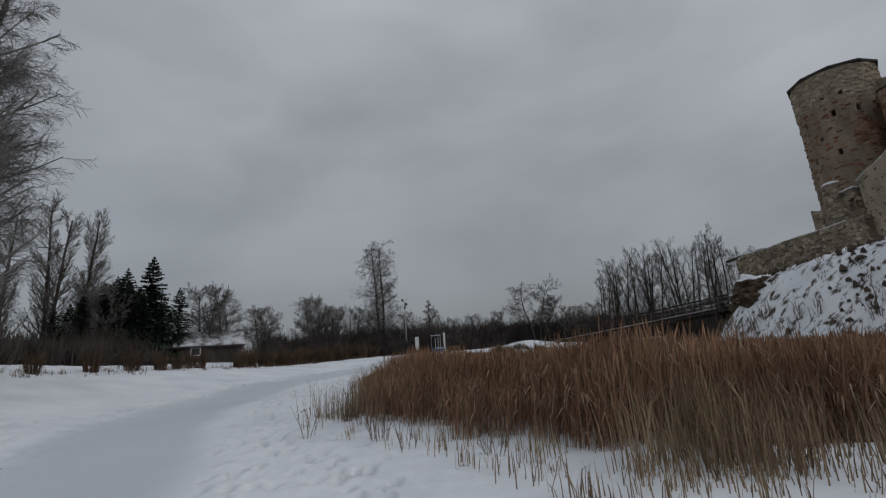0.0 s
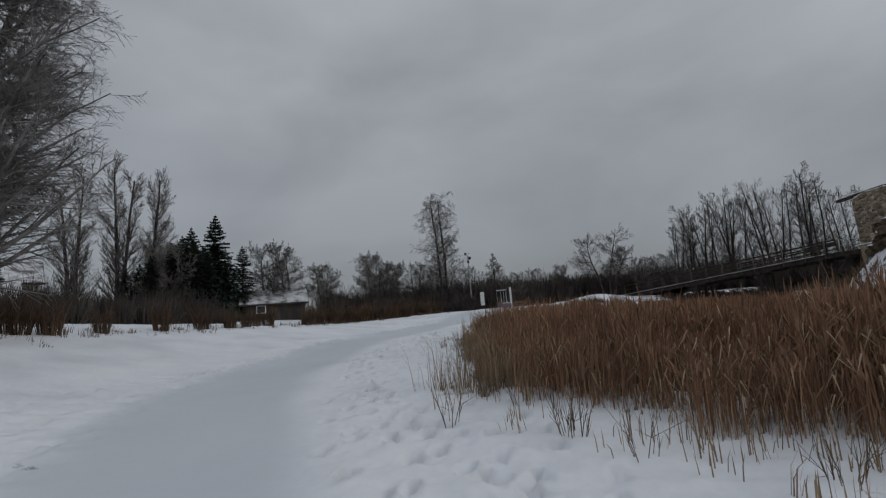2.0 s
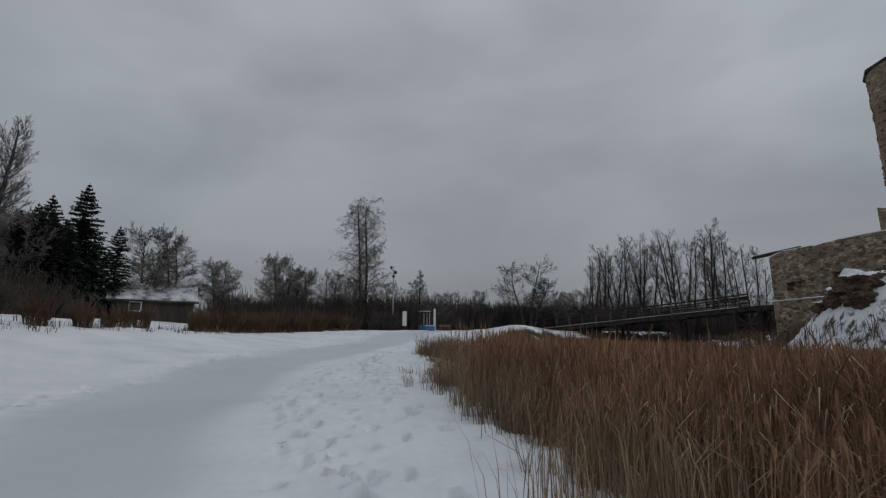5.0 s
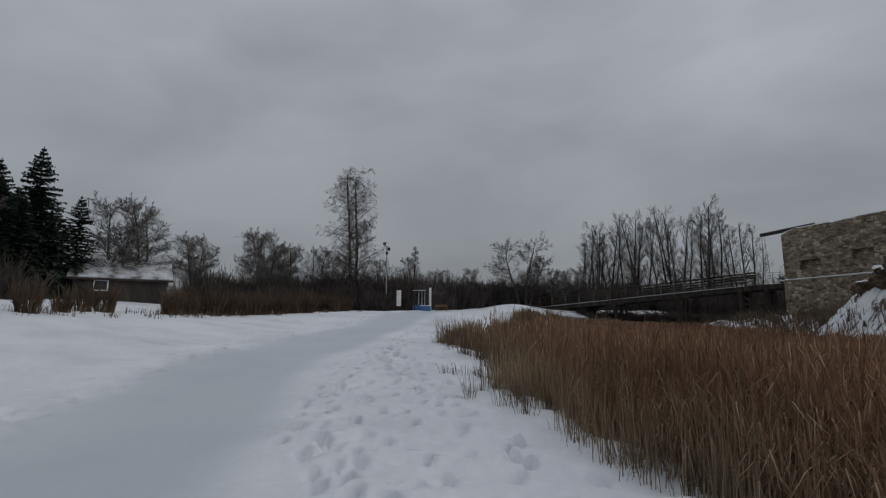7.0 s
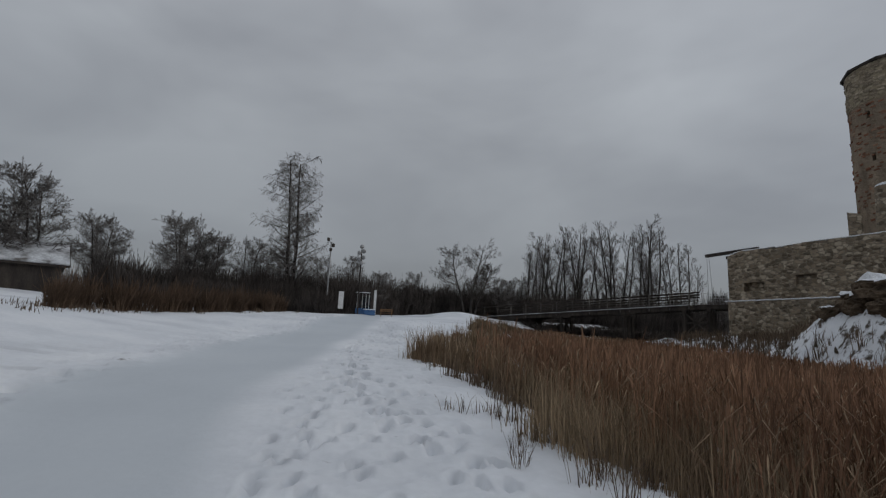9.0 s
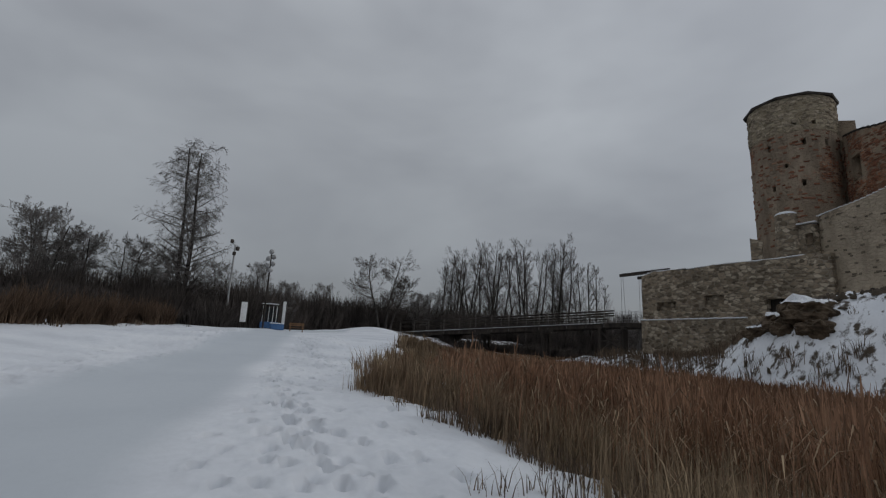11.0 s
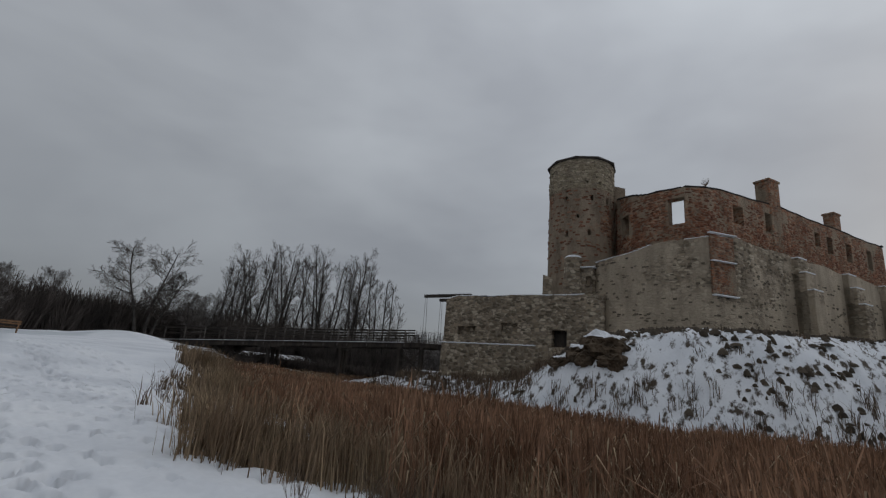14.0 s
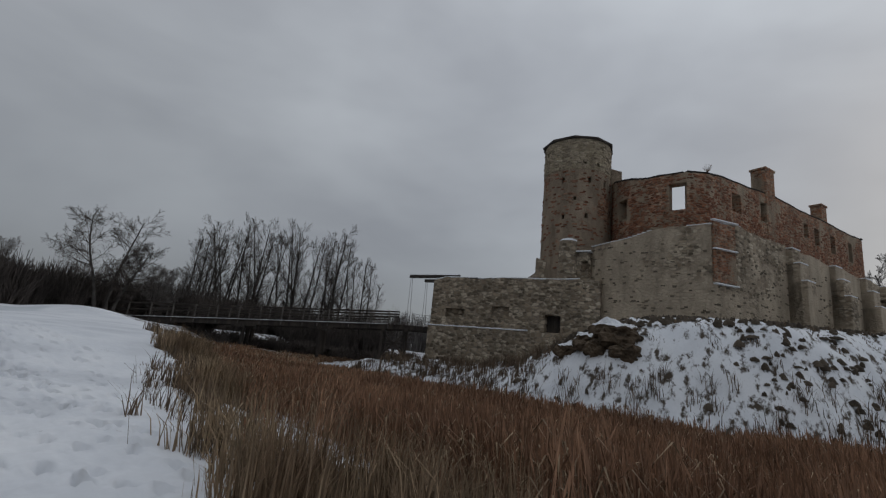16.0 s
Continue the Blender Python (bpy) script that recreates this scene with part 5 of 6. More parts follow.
def build_straw():
    """Pale straw along the shore, in uneven clumps with snow between them."""
    rng = np.random.RandomState(46)
    xs, ys, hs, ws = [], [], [], []
    for _ in range(3400):
        y = rng.uniform(5, 50)
        x = np.interp(y, SHORE_Y, SHORE_X) + (rng.uniform(-1.3 if 16 < y < 29 else -0.6, 2.6) if y > 12 else rng.uniform(-3.0, 2.4))
        if wavy(np.array([x]), np.array([y]), 57, 3, 1.1)[0] < np.interp(y, [12, 18, 25, 28], [0.1, 0.0, 0.05, 0.5]):
            continue
        k = rng.randint(14, 40)
        xs.append(x + rng.normal(0, 0.16, k)), ys.append(y + rng.normal(0, 0.16, k)), hs.append(rng.uniform(0.35, 1.15) * rng.uniform(0.5, 1.1, k)), ws.append(np.full(k, rng.uniform(0, 6.283)))
    for _ in range(1000):
        x, y = rng.uniform(-3.0, 7.5), rng.uniform(4.2, 12.0)
        inset = x - np.interp(y, SHORE_Y, SHORE_X)
        if not -4.5 < inset < -0.6 or rng.rand() < (-inset - 0.6) / 4.5:
            continue
        k = rng.randint(5, 16)
        xs.append(x + rng.normal(0, 0.12, k)), ys.append(y + rng.normal(0, 0.12, k)), hs.append(rng.uniform(0.2, 0.6) * rng.uniform(0.5, 1.1, k)), ws.append(np.full(k, rng.uniform(0, 6.283)))
    x, y, h, a = np.concatenate(xs), np.concatenate(ys), np.concatenate(hs), np.concatenate(ws)
    z, n = ground_z(x, y) - 0.05, len(x)
    a = a + rng.normal(0, 0.9, n)
    lean = np.abs(rng.normal(0.15, 0.3, n))
    w = 0.003 + 0.00042 * np.hypot(x + 5, y - 12)
    side = np.stack([-np.sin(a) * w, np.cos(a) * w, 0 * a], -1)
    out = np.stack([np.cos(a) * lean * h, np.sin(a) * lean * h, 0 * a], -1)
    p, up = np.stack([x, y, z], -1), np.stack([0 * h, 0 * h, h], -1)
    verts = np.stack([p - side, p + side, p + out * 0.35 + up * 0.6 + side * 0.8, p + out * 0.35 + up * 0.6 - side * 0.8, p + out + up * (1 - 0.25 * lean[:, None])], 1)
    idx = np.arange(n * 5).reshape(n, 5)
    faces = np.concatenate([idx[:, [0, 1, 2]], idx[:, [0, 2, 3]], idx[:, [3, 2, 4]]])
    tagged(put("straw_grass", mesh_np("straw_grass", verts.reshape(-1, 3), faces), M_STRAW), "pale straw and sedge along the snowy shore", "grass", kind="stuff")


build_straw()


def build_tussocks():
    """Dark clods and frozen tufts that poke through the snow of the mound, in slanting rows."""
    rng = np.random.RandomState(47)
    n = 15000
    x, y = rng.uniform(12, 46, n), rng.uniform(2, 44, n)
    d = mound_distance(x, y)
    band = wavy(x, y, 71, 3, 0.7) + 0.5 * wavy(x, y, 72, 2, 2.2)
    keep = (d < 4.2) & (d > -6.5) & (band > rng.uniform(-0.7, 1.1, n) + 0.55 * (d > 0.8)) & (y < 34)
    x, y = x[keep], y[keep]
    n = len(x)
    z = ground_z(x, y)
    w, h = rng.uniform(0.04, 0.13, n) * np.where(rng.rand(n) < 0.06, 1.9, 1.0), rng.uniform(0.06, 0.2, n)
    turn = rng.uniform(0, 6.283, n)
    verts, sides = [], 6
    for level, (k, up) in enumerate(((1.15, -0.5), (0.85, 0.45), (0.3, 1.0))):
        for i in range(sides):
            a = turn + i * 2 * math.pi / sides
            r = w * k * rng.uniform(0.7, 1.3, n)
            verts.append(np.stack([x + np.cos(a) * r * 0.7, y + np.sin(a) * r * 1.5, z + h * up * rng.uniform(0.8, 1.2, n)], -1))
    v = np.stack(verts, 1)
    quads = [(l * sides + i, l * sides + (i + 1) % sides, (l + 1) * sides + (i + 1) % sides, (l + 1) * sides + i) for l in range(2) for i in range(sides)]
    quads += [(12, 13, 14, 15), (12, 15, 16, 17)]
    f = (np.arange(n)[:, None, None] * sides * 3 + np.array(quads)[None]).reshape(-1, 4)
    tagged(put("tussock", mesh_np("tussock", v.reshape(-1, 3), f), M_TUSSOCK), "dark frozen tufts and clods in the snow of the mound", "tussocks", kind="stuff")


M_TUSSOCK = material("frozen_tussock", [(0.04, 0.033, 0.026), (0.08, 0.064, 0.048), (0.13, 0.105, 0.08)], 1.2, 0.95, 0.6, 18, 0.03, rand=0.3, spread=0.5)
build_tussocks()


# single dead weeds on the snow beside the path
weeds = "dead weeds beside the path"
weed_kinds = []
for k in range(3):
    w = thing("dead_weed", "dead brown weed stalks standing in the snow", "weed", (0, 0, 0), weeds)
    v, f = tubes(brush(90 + k, (6, 11, 18)[k], 0.7, 0.4, 0.5, 0.0038, 2))
    put("stalk_clump", mesh_np("stalk_clump", v, f), M_WEED, w)
    rng_w = random.Random(k)
    for _ in range(5):
        head = bmesh.new()
        made = bmesh.ops.create_icosphere(head, subdivisions=1, radius=0.016)["verts"]
        bmesh.ops.transform(head, matrix=pose(rng_w.uniform(-0.12, 0.12), rng_w.uniform(-0.12, 0.12), rng_w.uniform(0.35, 0.6)) @ Matrix.Diagonal((0.7, 0.7, 1.6, 1)), verts=made)
        part("seed_head", head, M_WEED, w)
    weed_kinds.append(w)
rng_w = random.Random(17)
spots = [(-2.7, 8.1), (-1.9, 8.8), (-1.4, 7.6), (-3.5, 17.8), (-3.4, 16.9), (-4.1, 17.2), (-3.0, 15.2), (-2.9, 14.6), (-2.5, 13.2), (-2.9, 11.4), (-2.6, 19.2), (-3.2, 20.4), (-2.8, 22.5), (-3.0, 24.2), (-2.6, 25.8), (-2.9, 27.3), (-2.2, 29.0), (-1.8, 30.8), (-1.2, 32.6), (-3.7, 23.1), (-2.0, 10.2), (-0.9, 7.0), (0.3, 6.4), (-2.4, 9.6)]
for k, (x, y) in enumerate(spots):
    if k < 3:
        place(weed_kinds[k], x, y, rng_w.uniform(0, 360), rng_w.uniform(0.6, 1.0))
    else:
        repeat(weed_kinds[k % 3], x, y, rng_w.uniform(0, 360), rng_w.uniform(0.45, 0.85))


# ---- things at the head of the path ----
def ground_thing(name, label, category, x, y, group=""):
    return thing(name, label, category, (x, y, height(x, y)), group)


def build_mast():
    t = ground_thing("camera_mast", "slim pale steel mast with small instruments at its top", "mast", -5.9, 49.3)
    v, f = tubes([(0, 0, -0.3, 0, 0, 5.4, 0.07, 0.05)], 10)
    put("pole", mesh_np("pole", v, f), M_METAL, t)
    for p, s in (((-0.22, 0, 5.6), 0.2), ((0.16, 0.05, 5.15), 0.22), ((0.0, 0, 4.8), 0.2)):
        bm = bmesh.new()
        block(bm, p, (s, s * 0.8, s * 1.2), 20, 0.03)
        part("instrument", bm, M_WOOD, t, "small dark instrument box")
    v, f = tubes([(-0.25, 0, 5.45, 0.2, 0, 5.3, 0.02, 0.02), (0, 0, 5.3, -0.22, 0, 5.6, 0.02, 0.02)], 5)
    put("arm", mesh_np("arm", v, f), M_METAL, t)
    t = ground_thing("lamp_mast", "dark pole carrying a cluster of round lamps", "lamp post", -3.5, 50.2)
    v, f = tubes([(0, 0, -0.3, 0, 0, 5.1, 0.06, 0.045)], 8)
    put("pole", mesh_np("pole", v, f), M_WOOD, t)
    for p in ((0, 0, 5.3), (0.18, 0, 4.95), (-0.16, 0, 4.8), (0.16, 0, 4.45), (-0.16, 0, 4.3), (0.02, 0, 4.0)):
        bm = bmesh.new()
        bmesh.ops.create_icosphere(bm, subdivisions=2, radius=0.17, matrix=Matrix.Translation(p) @ Matrix.Diagonal((1, 0.6, 1.1, 1)))
        part("lamp_head", bm, M_METAL, t, "grey round lamp head")


build_mast()


def build_board():
    t = ground_thing("notice_board", "upright white notice board on two dark legs", "sign", -4.85, 49.5)
    bm = bmesh.new()
    block(bm, (0, 0, 1.05), (0.4, 0.06, 1.3), 8, 0.01)
    part("panel", bm, M_WHITE, t)
    for sx in (-0.22, 0.22):
        bm = bmesh.new()
        block(bm, (sx * math.cos(radians(8)), sx * math.sin(radians(8)), 0.85), (0.06, 0.08, 2.1), 8, 0.01)
        part("leg", bm, M_WOOD, t)


build_board()


def build_kiosk():
    t = ground_thing("shelter", "small white-framed shelter with a blue base and snowy roof", "shelter", -3.0, 51.5)
    for sx in (-0.6, -0.1, 0.25, 0.55):
        bm = bmesh.new()
        block(bm, (sx, 0, 0.9), (0.055, 0.055, 1.8), 0, 0.01)
        part("upright", bm, M_WHITE, t)
    bm = bmesh.new()
    block(bm, (0, 0.5, 1.02), (1.5, 0.05, 1.3), 0, 0.01)
    part("back_panel", bm, M_GLASS, t, "dark glazed back panel")
    bm = bmesh.new()
    block(bm, (0, -0.03, 0.28), (1.5, 0.1, 0.5), 0, 0.02)
    part("base_panel", bm, M_BLUE, t, "blue base panel")
    bm = bmesh.new()
    block(bm, (-0.05, 0.2, 1.84), (1.45, 1.0, 0.08), 0, 0.02)
    part("roof", bm, M_WOOD, t)
    bm = bmesh.new()
    block(bm, (-0.05, 0.2, 1.93), (1.4, 0.95, 0.07), 0, 0.03)
    part("roof_snow", bm, M_CAP, t)
    t.scale = (0.82, 0.82, 0.9)
    t = ground_thing("marker_post", "tall square white marker post beside the shelter", "post", -2.1, 51.2)
    bm = bmesh.new()
    block(bm, (0, 0, 1.1), (0.26, 0.2, 2.2), 0, 0.02)
    part("body", bm, M_WHITE, t)
    bm = bmesh.new()
    block(bm, (0.35, -0.02, 1.75), (0.75, 0.05, 0.12), 0, 0.01)
    part("pointer", bm, M_POST, t, "grey pointing board")
    t.scale = (0.75, 0.75, 0.92)
    t = ground_thing("litter_bin", "low blue box beside the shelter", "bin", -2.55, 50.6)
    bm = bmesh.new()
    block(bm, (0, 0, 0.2), (0.9, 0.5, 0.42), 0, 0.04)
    part("body", bm, M_BLUE, t)
    bm = bmesh.new()
    block(bm, (0, 0, 0.43), (0.92, 0.52, 0.07), 0, 0.02)
    part("snow", bm, M_CAP, t)


build_kiosk()


def build_bench(x, y, turn):
    t = thing("picnic_bench", "brown wooden bench with a slatted back in the snow", "bench", (x, y, height(x, y)), "benches by the shelter")
    for z, d in ((0.45, -0.12), (0.45, 0.06), (0.72, 0.24), (0.9, 0.28)):
        bm = bmesh.new()
        block(bm, (0, d, z), (1.7, 0.14 if z < 0.5 else 0.04, 0.05 if z < 0.5 else 0.13), 0, 0.01)
        part("slat", bm, M_BENCH, t)
    for sx in (-0.7, 0.7):
        bm = bmesh.new()
        block(bm, (sx, 0.0, 0.22), (0.08, 0.4, 0.45), 0, 0.01)
        block(bm, (sx, 0.24, 0.5), (0.08, 0.06, 1.0), 0, 0.01)
        part("leg", bm, M_BENCH, t)
    t.matrix_basis = pose(x, y, height(x, y), 0, 0, turn) @ Matrix.Scale(0.62, 4)
    return t


build_bench(-1.1, 51.4, 175)


def build_car():
    t = ground_thing("parked_car", "small dark red car parked beyond the path", "car", 1.6, 71.0)
    bm = bmesh.new()
    block(bm, (0, 0, 0.62), (4.0, 1.65, 0.62), 0, 0.16)
    part("body", bm, material("red_car_paint", [(0.16, 0.03, 0.025), (0.2, 0.04, 0.03)], 2, 0.35, 0, 9), t)
    bm = bmesh.new()
    block(bm, (-0.15, 0, 1.15), (2.2, 1.45, 0.5), 0, 0.2)
    part("cabin", bm, M_GLASS, t, "dark glazed cabin")
    bm = bmesh.new()
    block(bm, (-0.15, 0, 1.42), (1.7, 1.3, 0.09), 0, 0.03)
    part("roof_snow", bm, M_CAP, t)
    for sx in (-1.25, 1.25):
        for sy in (-0.75, 0.75):
            bm = bmesh.new()
            bmesh.ops.create_cone(bm, cap_ends=True, segments=16, radius1=0.32, radius2=0.32, depth=0.2, matrix=pose(sx, sy, 0.32, 90))
            part("wheel", bm, M_DARK, t)


M_THIN = material("patchy_roof_snow", [(0.16, 0.15, 0.14), (0.5, 0.51, 0.53), (0.7, 0.72, 0.74)], 1.4, 0.85, 0.3, 9, 0.02, spread=0.3)


def build_house(name, label, x, y, turn, size, eave, ridge, mat, windows=()):
    """A house of four walls with a snowy saddle roof, its ridge along its own x."""
    t = thing(name, label, "house", (x, y, height(x, y)))
    lx, ly = size
    bm = bmesh.new()
    block(bm, (0, 0, eave / 2 - 0.3), (lx, ly, eave + 0.6))
    for sx in (-1, 1):
        v = [bm.verts.new((sx * lx / 2, -ly / 2, eave)), bm.verts.new((sx * lx / 2, ly / 2, eave)), bm.verts.new((sx * lx / 2, 0, ridge))]
        bm.faces.new(v)
    part("wall", bm, mat, t)
    for sy in (-1, 1):
        a, b = Vector((0, sy * (ly / 2 + 0.35), eave - 0.2)), Vector((0, 0, ridge + 0.05))
        ang = math.degrees(math.atan2(b.z - a.z, b.y - a.y))
        m = pose(0, (a.y + b.y) / 2, (a.z + b.z) / 2, ang, 0, 0)
        bm = bmesh.new()
        block(bm, (0, 0, 0), (lx + 0.7, (b - a).length, 0.12), m=m)
        r = part("roof", bm, M_WOOD, t)
        bm = bmesh.new()
        block(bm, (0, 0, 0), (lx + 0.6, (b - a).length - 0.1, 0.12), bevel=0.03, m=m @ Matrix.Translation((0, 0, 0.115 if sy < 0 else -0.115)))
        part("roof_snow", bm, M_THIN, r, "patchy snow on the roof")
    for wx, wz, ww, wh in windows:
        bm = bmesh.new()
        block(bm, (wx, -ly / 2 - 0.02, wz), (ww + 0.16, 0.08, wh + 0.16), 0, 0.01)
        w = part("window", bm, M_WHITE, t, "white-framed window")
        bm = bmesh.new()
        block(bm, (wx, -ly / 2 - 0.055, wz), (ww, 0.03, wh))
        part("pane", bm, M_GLASS, w)
    t.matrix_basis = pose(x, y, height(x, y), 0, 0, turn)
    return t


build_house("cottage", "pale rendered house with a snow-covered roof behind trees", -44.5, 34.5, 52, (8.0, 6.0), 4.4, 6.4, M_RENDER, ((-2.4, 1.6, 1.0, 1.2), (0.4, 1.6, 1.0, 1.2), (2.8, 1.6, 1.0, 1.2)))
build_house("annex", "low outbuilding with a snowy lean roof by the trees", -40.6, 31.2, 52, (5.5, 4.0), 2.6, 3.9, M_WOOD, ((0.8, 1.3, 0.8, 0.9),))
build_house("shed", "long low shed with a patchy snow roof among shrubs", -25.4, 47.2, 28, (5.6, 4.4), 1.5, 2.75, M_WOOD, ((-1.2, 0.9, 0.7, 0.6),))


# ---- outcrops on the mound ----
M_EARTH = material("dark_earth_rock", [(0.04, 0.03, 0.02), (0.10, 0.072, 0.048), (0.17, 0.13, 0.092)], 1.8, 0.95, 0.8, 9, 0.08, spread=0.4)


def build_outcrop(x, y, size, seed, snow=True):
    t = thing("rock_outcrop", "dark earthy rock outcrop with snow on top", "rock", (x, y, height(x, y) - 0.3 * size[2]), "outcrops on the mound")
    rng = np.random.RandomState(seed)
    for name, mat, grow_by, cut in (("body", M_EARTH, 1.0, -9), ("snow_cap", M_CAP, 1.04, 0.6)):
        if name == "snow_cap" and not snow:
            continue
        bm = bmesh.new()
        bmesh.ops.create_icosphere(bm, subdivisions=4, radius=1.0)
        for v in bm.verts:
            p = v.co * 1.7 + Vector((seed * 3.1, 0, 0))
            k = 1 + 0.38 * noise.noise(p) + 0.2 * noise.noise(p * 2.3) + 0.1 * noise.noise(p * 5)
            v.co = Vector((v.co.x * size[0], v.co.y * size[1], v.co.z * size[2])) * k * grow_by
        if cut > -5:
            bmesh.ops.delete(bm, geom=[v for v in bm.verts if v.co.z < cut * size[2] + 0.12 * noise.noise(v.co * 3)], context="VERTS")
        part(name, bm, mat, t)
    return t


for n, (x, y, size, snow) in enumerate((((16.7), 27.3, (1.0, 1.15, 0.75), True), (16.9, 28.6, (0.7, 0.8, 0.5), True), (15.9, 26.7, (0.6, 0.7, 0.45), False), (17.0, 29.7, (0.5, 0.6, 0.4), True), (16.3, 28.0, (0.6, 0.6, 0.5), False))):
    build_outcrop(x, y, size, 5 + n, snow)


# ---- stones standing proud of the masonry ----
M_PIECE = material("loose_stone", [(0.16, 0.13, 0.095), (0.28, 0.23, 0.17), (0.40, 0.34, 0.26)], 1.1, 0.95, 0.5, 14, 0.03, rand=0.3, spread=0.5)


def vary(mat):
    """Lets each object of a material take its own shade."""
    n, l = mat.node_tree.nodes, mat.node_tree.links
    b = n["Principled BSDF"]
    source = b.inputs["Base Color"].links[0].from_socket
    info = n.new("ShaderNodeObjectInfo")
    mr = n.new("ShaderNodeMapRange")
    mr.inputs["To Min"].default_value, mr.inputs["To Max"].default_value = 0.5, 1.3
    mx = n.new("ShaderNodeMix")
    mx.data_type, mx.blend_type = "RGBA", "MULTIPLY"
    mx.inputs["Factor"].default_value = 1.0
    l.new(info.outputs["Random"], mr.inputs["Value"])
    l.new(source, mx.inputs["A"])
    l.new(mr.outputs["Result"], mx.inputs["B"])
    l.new(mx.outputs["Result"], b.inputs["Base Color"])


vary(M_PIECE)


def stone_mesh(rng):
    """One roughly squared stone, 1 wide (x), 1 high (z), lying on the plane y = 0."""
    n = rng.randint(6, 8)
    ang = [2 * math.pi * (i + rng.uniform(-0.25, 0.25)) / n for i in range(n)]
    ring = []
    for a in ang:
        c, s = math.cos(a), math.sin(a)
        k = rng.uniform(0.85, 1.0) / max(abs(c) ** 0.6, abs(s) ** 0.6, 0.7)
        ring.append((0.5 * c * k, 0.5 * s * k))
    verts = [(x, 0.6, z) for x, z in ring] + [(x * 0.97, -0.6, z * 0.97) for x, z in ring] + [(x * 0.7, -1.0, z * 0.7) for x, z in ring]
    faces = []
    for r in (0, n):
        for i in range(n):
            j = (i + 1) % n
            faces.append((r + i, r + j, r + n + j, r + n + i))
    me = bpy.data.meshes.new("stone")
    me.from_pydata(verts, [], faces + [tuple(range(2 * n, 3 * n))])
    me.materials.append(M_PIECE)
    return me


def face_stones(parent, at, length, z0, z1, n, seed, holes=(), size=(0.28, 0.55)):
    """Stones as parts of a wall's outer face."""
    rng = random.Random(seed)
    pool = [stone_mesh(rng) for _ in range(14)]
    inv = parent.matrix_basis.inverted()
    made, taken = 0, []
    for _ in range(n * 6):
        if made >= n:
            break
        s, z = rng.uniform(0.2, length - 0.2), rng.uniform(z0, z1)
        w, h = rng.uniform(*size), rng.uniform(0.13, 0.26)
        if any(h0 - w / 2 < s < h1 + w / 2 and a - h < z < b + h for h0, h1, a, b in holes):
            continue
        if any(abs(s - s2) < (w + w2) * 0.46 and abs(z - z2) < (h + h2) * 0.46 for s2, z2, w2, h2 in taken):
            continue
        taken.append((s, z, w, h))
        x, y, turn = at(s)
        ob = new("stone", pool[made % len(pool)])
        ob.parent = parent
        ob.matrix_basis = inv @ pose(x, y, z, 0, rng.uniform(-4, 4), turn) @ Matrix.Diagonal((w, rng.uniform(0.02, 0.05), h, 1))
        made += 1


barbican = bpy.data.objects["barbican"]
BAR_TURN = math.degrees(math.atan2(BAR_U[1], BAR_U[0]))
face_stones(barbican, lambda s: (*bar_at(s, 0.0), BAR_TURN), 13.2, 5.55, 9.1, 205, 81, [(1.35, 3.05, 6.05, 6.75), (5.4, 6.85, 6.2, 7.05), (9.65, 10.8, 4.6, 6.55)])
face_stones(barbican, lambda s: (*bar_at(s, -0.22), BAR_TURN), 9.0, 2.3, 5.1, 95, 82, [(1.4, 3.0, 2.15, 2.85)])


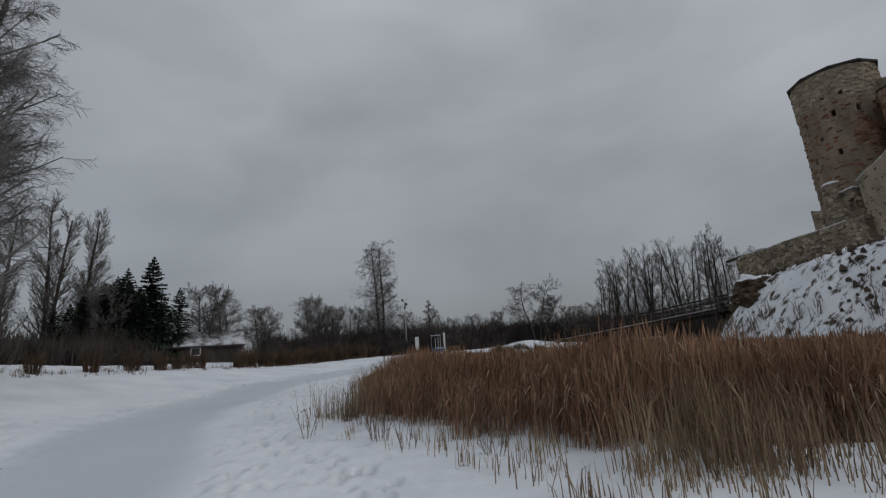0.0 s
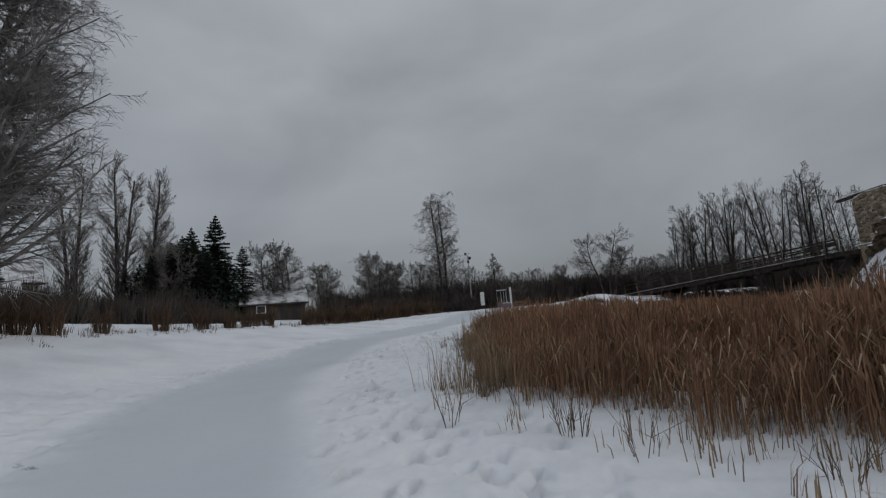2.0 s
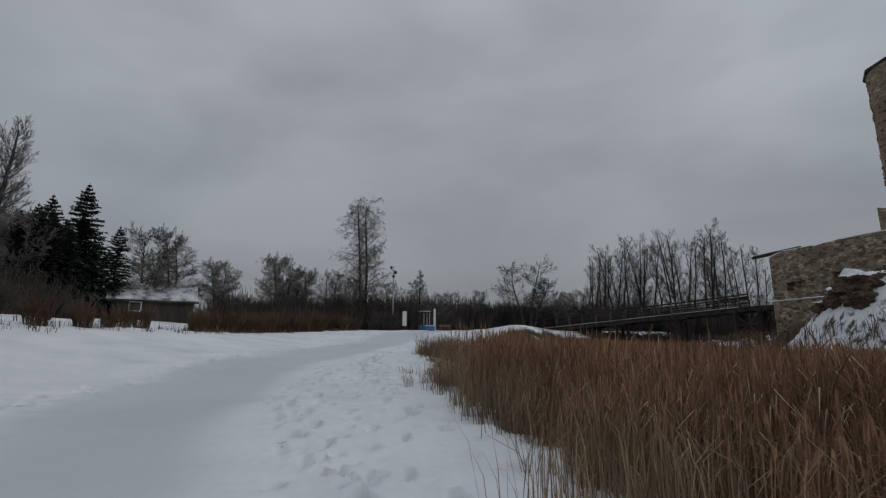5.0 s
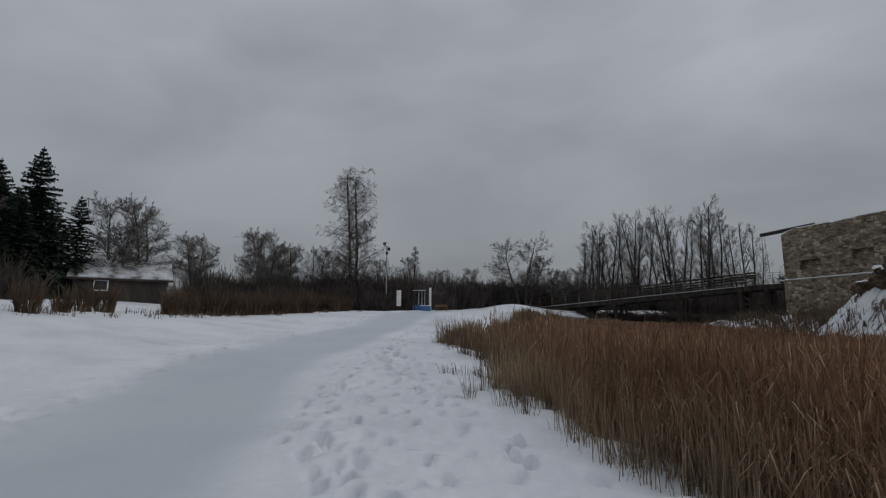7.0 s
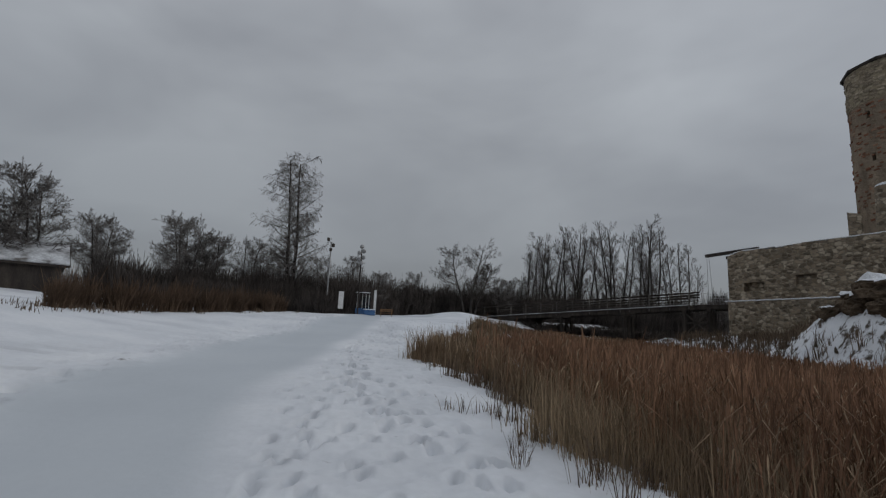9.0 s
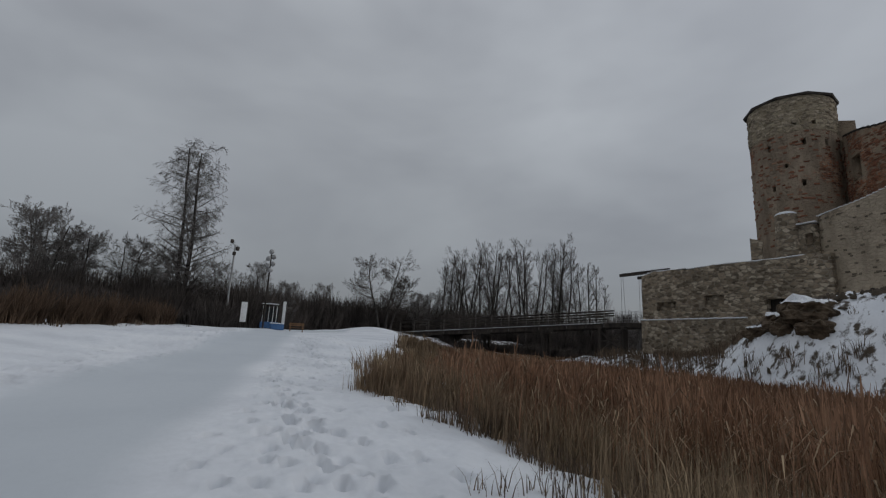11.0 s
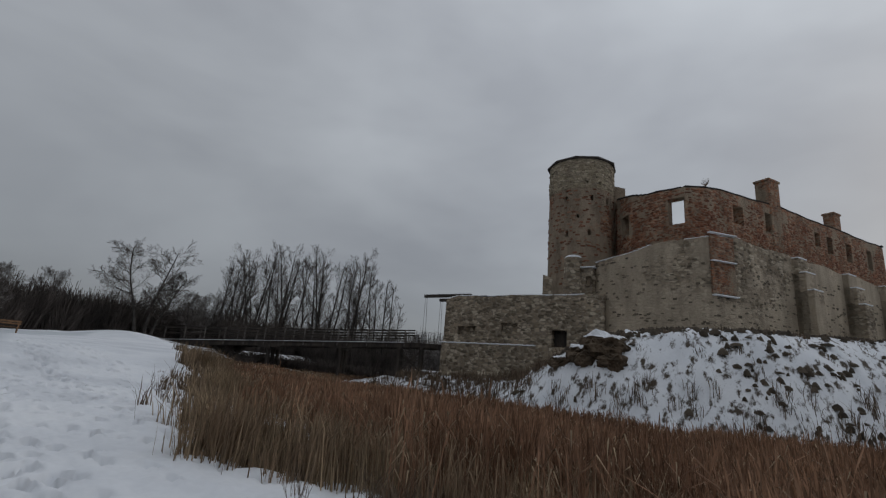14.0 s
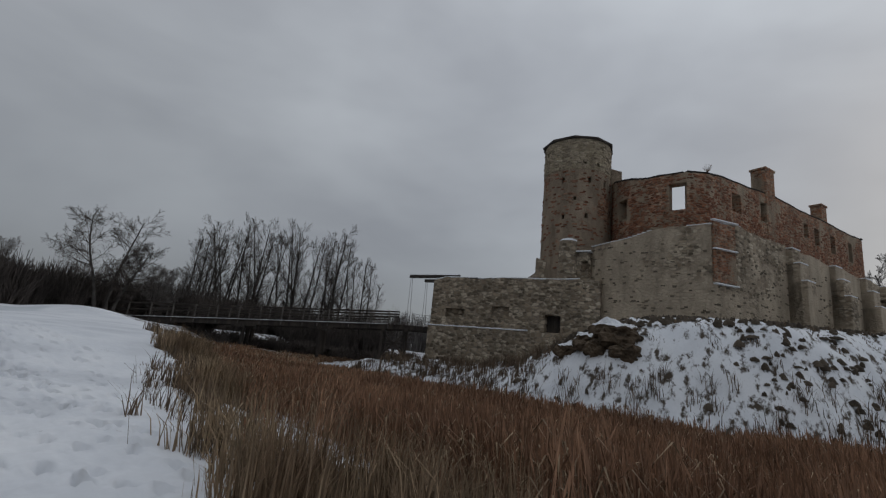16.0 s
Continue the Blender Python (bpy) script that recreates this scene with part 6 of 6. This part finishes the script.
def joined_stones(parent, name, label, line, n, z0, z1, seed, mat, size, holes=(), out=0.0):
    """The countless small stones or bricks of a larger wall, in one part."""
    rng = np.random.RandomState(seed)
    pts = np.array(line, float)
    run = np.r_[0, np.cumsum(np.hypot(*np.diff(pts, axis=0).T))]
    s = rng.uniform(0.3, run[-1] - 0.3, n)
    z = rng.uniform(z0, z1, n)
    w, h, d = rng.uniform(*size[0], n), rng.uniform(*size[1], n), rng.uniform(0.015, 0.05, n)
    keep = np.ones(n, bool)
    for h0, h1, a, b in holes:
        keep &= ~((s > h0 - 0.3) & (s < h1 + 0.3) & (z > a - 0.2) & (z < b + 0.2))
    s, z, w, h, d = s[keep], z[keep], w[keep], h[keep], d[keep]
    px, py = np.interp(s, run, pts[:, 0]), np.interp(s, run, pts[:, 1])
    qx, qy = np.interp(s + 0.05, run, pts[:, 0]) - np.interp(s - 0.05, run, pts[:, 0]), np.interp(s + 0.05, run, pts[:, 1]) - np.interp(s - 0.05, run, pts[:, 1])
    ln = np.hypot(qx, qy) + 1e-9
    ux, uy = qx / ln, qy / ln
    nx, ny = uy, -ux
    verts = []
    for du, dz, dn in ((-1, -1, -0.5), (1, -1, -0.5), (1, 1, -0.5), (-1, 1, -0.5), (-0.8, -0.75, 1), (0.8, -0.8, 1), (0.75, 0.8, 1), (-0.8, 0.75, 1)):
        jit = rng.uniform(0.85, 1.1, len(s))
        verts.append(np.stack([px + ux * du * jit * w / 2 + nx * (dn * d + out), py + uy * du * jit * w / 2 + ny * (dn * d + out), z + dz * jit * h / 2], -1))
    v = np.stack(verts, 1)
    base = np.arange(len(s))[:, None] * 8
    quads = np.array([(4, 5, 6, 7), (0, 1, 5, 4), (1, 2, 6, 5), (2, 3, 7, 6), (3, 0, 4, 7)])
    f = (base[:, :, None] + quads[None]).reshape(-1, 4)
    v = v.reshape(-1, 3) - np.array(parent.matrix_basis.translation)
    return tagged(put(name, mesh_np(name, v, f), mat, parent, label), kind="stuff")


M_BRICKS = material("loose_brick", [(0.16, 0.075, 0.05), (0.23, 0.10, 0.06), (0.26, 0.17, 0.115)], 0.9, 0.95, 0.4, 16, 0.02, rand=0.4, spread=0.5)
castle = bpy.data.objects["castle_ruin"]
UP_HOLES = [(run_of(UPPER, p) - w / 2, run_of(UPPER, p) + w / 2, z0, z1) for p, w, z0, z1, _ in UPPER_WINDOWS]
joined_stones(castle, "brickwork", "weathered bricks standing proud of the wall", UPPER[:-1], 2600, 12.3, 16.6, 83, M_BRICKS, ((0.2, 0.34), (0.07, 0.13)), UP_HOLES)
joined_stones(castle, "stonework", "rubble stones showing through the plaster", LOWER[:-1], 520, 6.0, 11.2, 84, M_PIECE, ((0.18, 0.36), (0.08, 0.17)))
tower = bpy.data.objects["round_tower"]
RING = [np.array([33.84, 32.68]) + 2.85 * np.array([math.cos(a), math.sin(a)]) for a in np.linspace(radians(95), radians(330), 40)]
joined_stones(tower, "brickwork", "weathered bricks and stones of the shaft", RING, 260, 9.5, 17.9, 85, M_BRICKS, ((0.2, 0.4), (0.08, 0.16)))
joined_stones(tower, "stonework", "pale stones of the upper stage", RING, 260, 18.2, 20.6, 86, M_PIECE, ((0.2, 0.42), (0.1, 0.2)), (), 0.03)

# the castle's buildings, drawn on their own plan, brought to their place on the mound
CASTLE_PLACE = pose(32.57, 28.18, 16.94, 0, 0, 13.66) @ Matrix.Scale(0.93, 4) @ pose(-35.017, -25.906, -16.744)
for name in ("castle_ruin", "round_tower", "stair_turret", "gate_block", "curtain_stub"):
    ob = bpy.data.objects[name]
    ob.matrix_basis = CASTLE_PLACE @ ob.matrix_basis
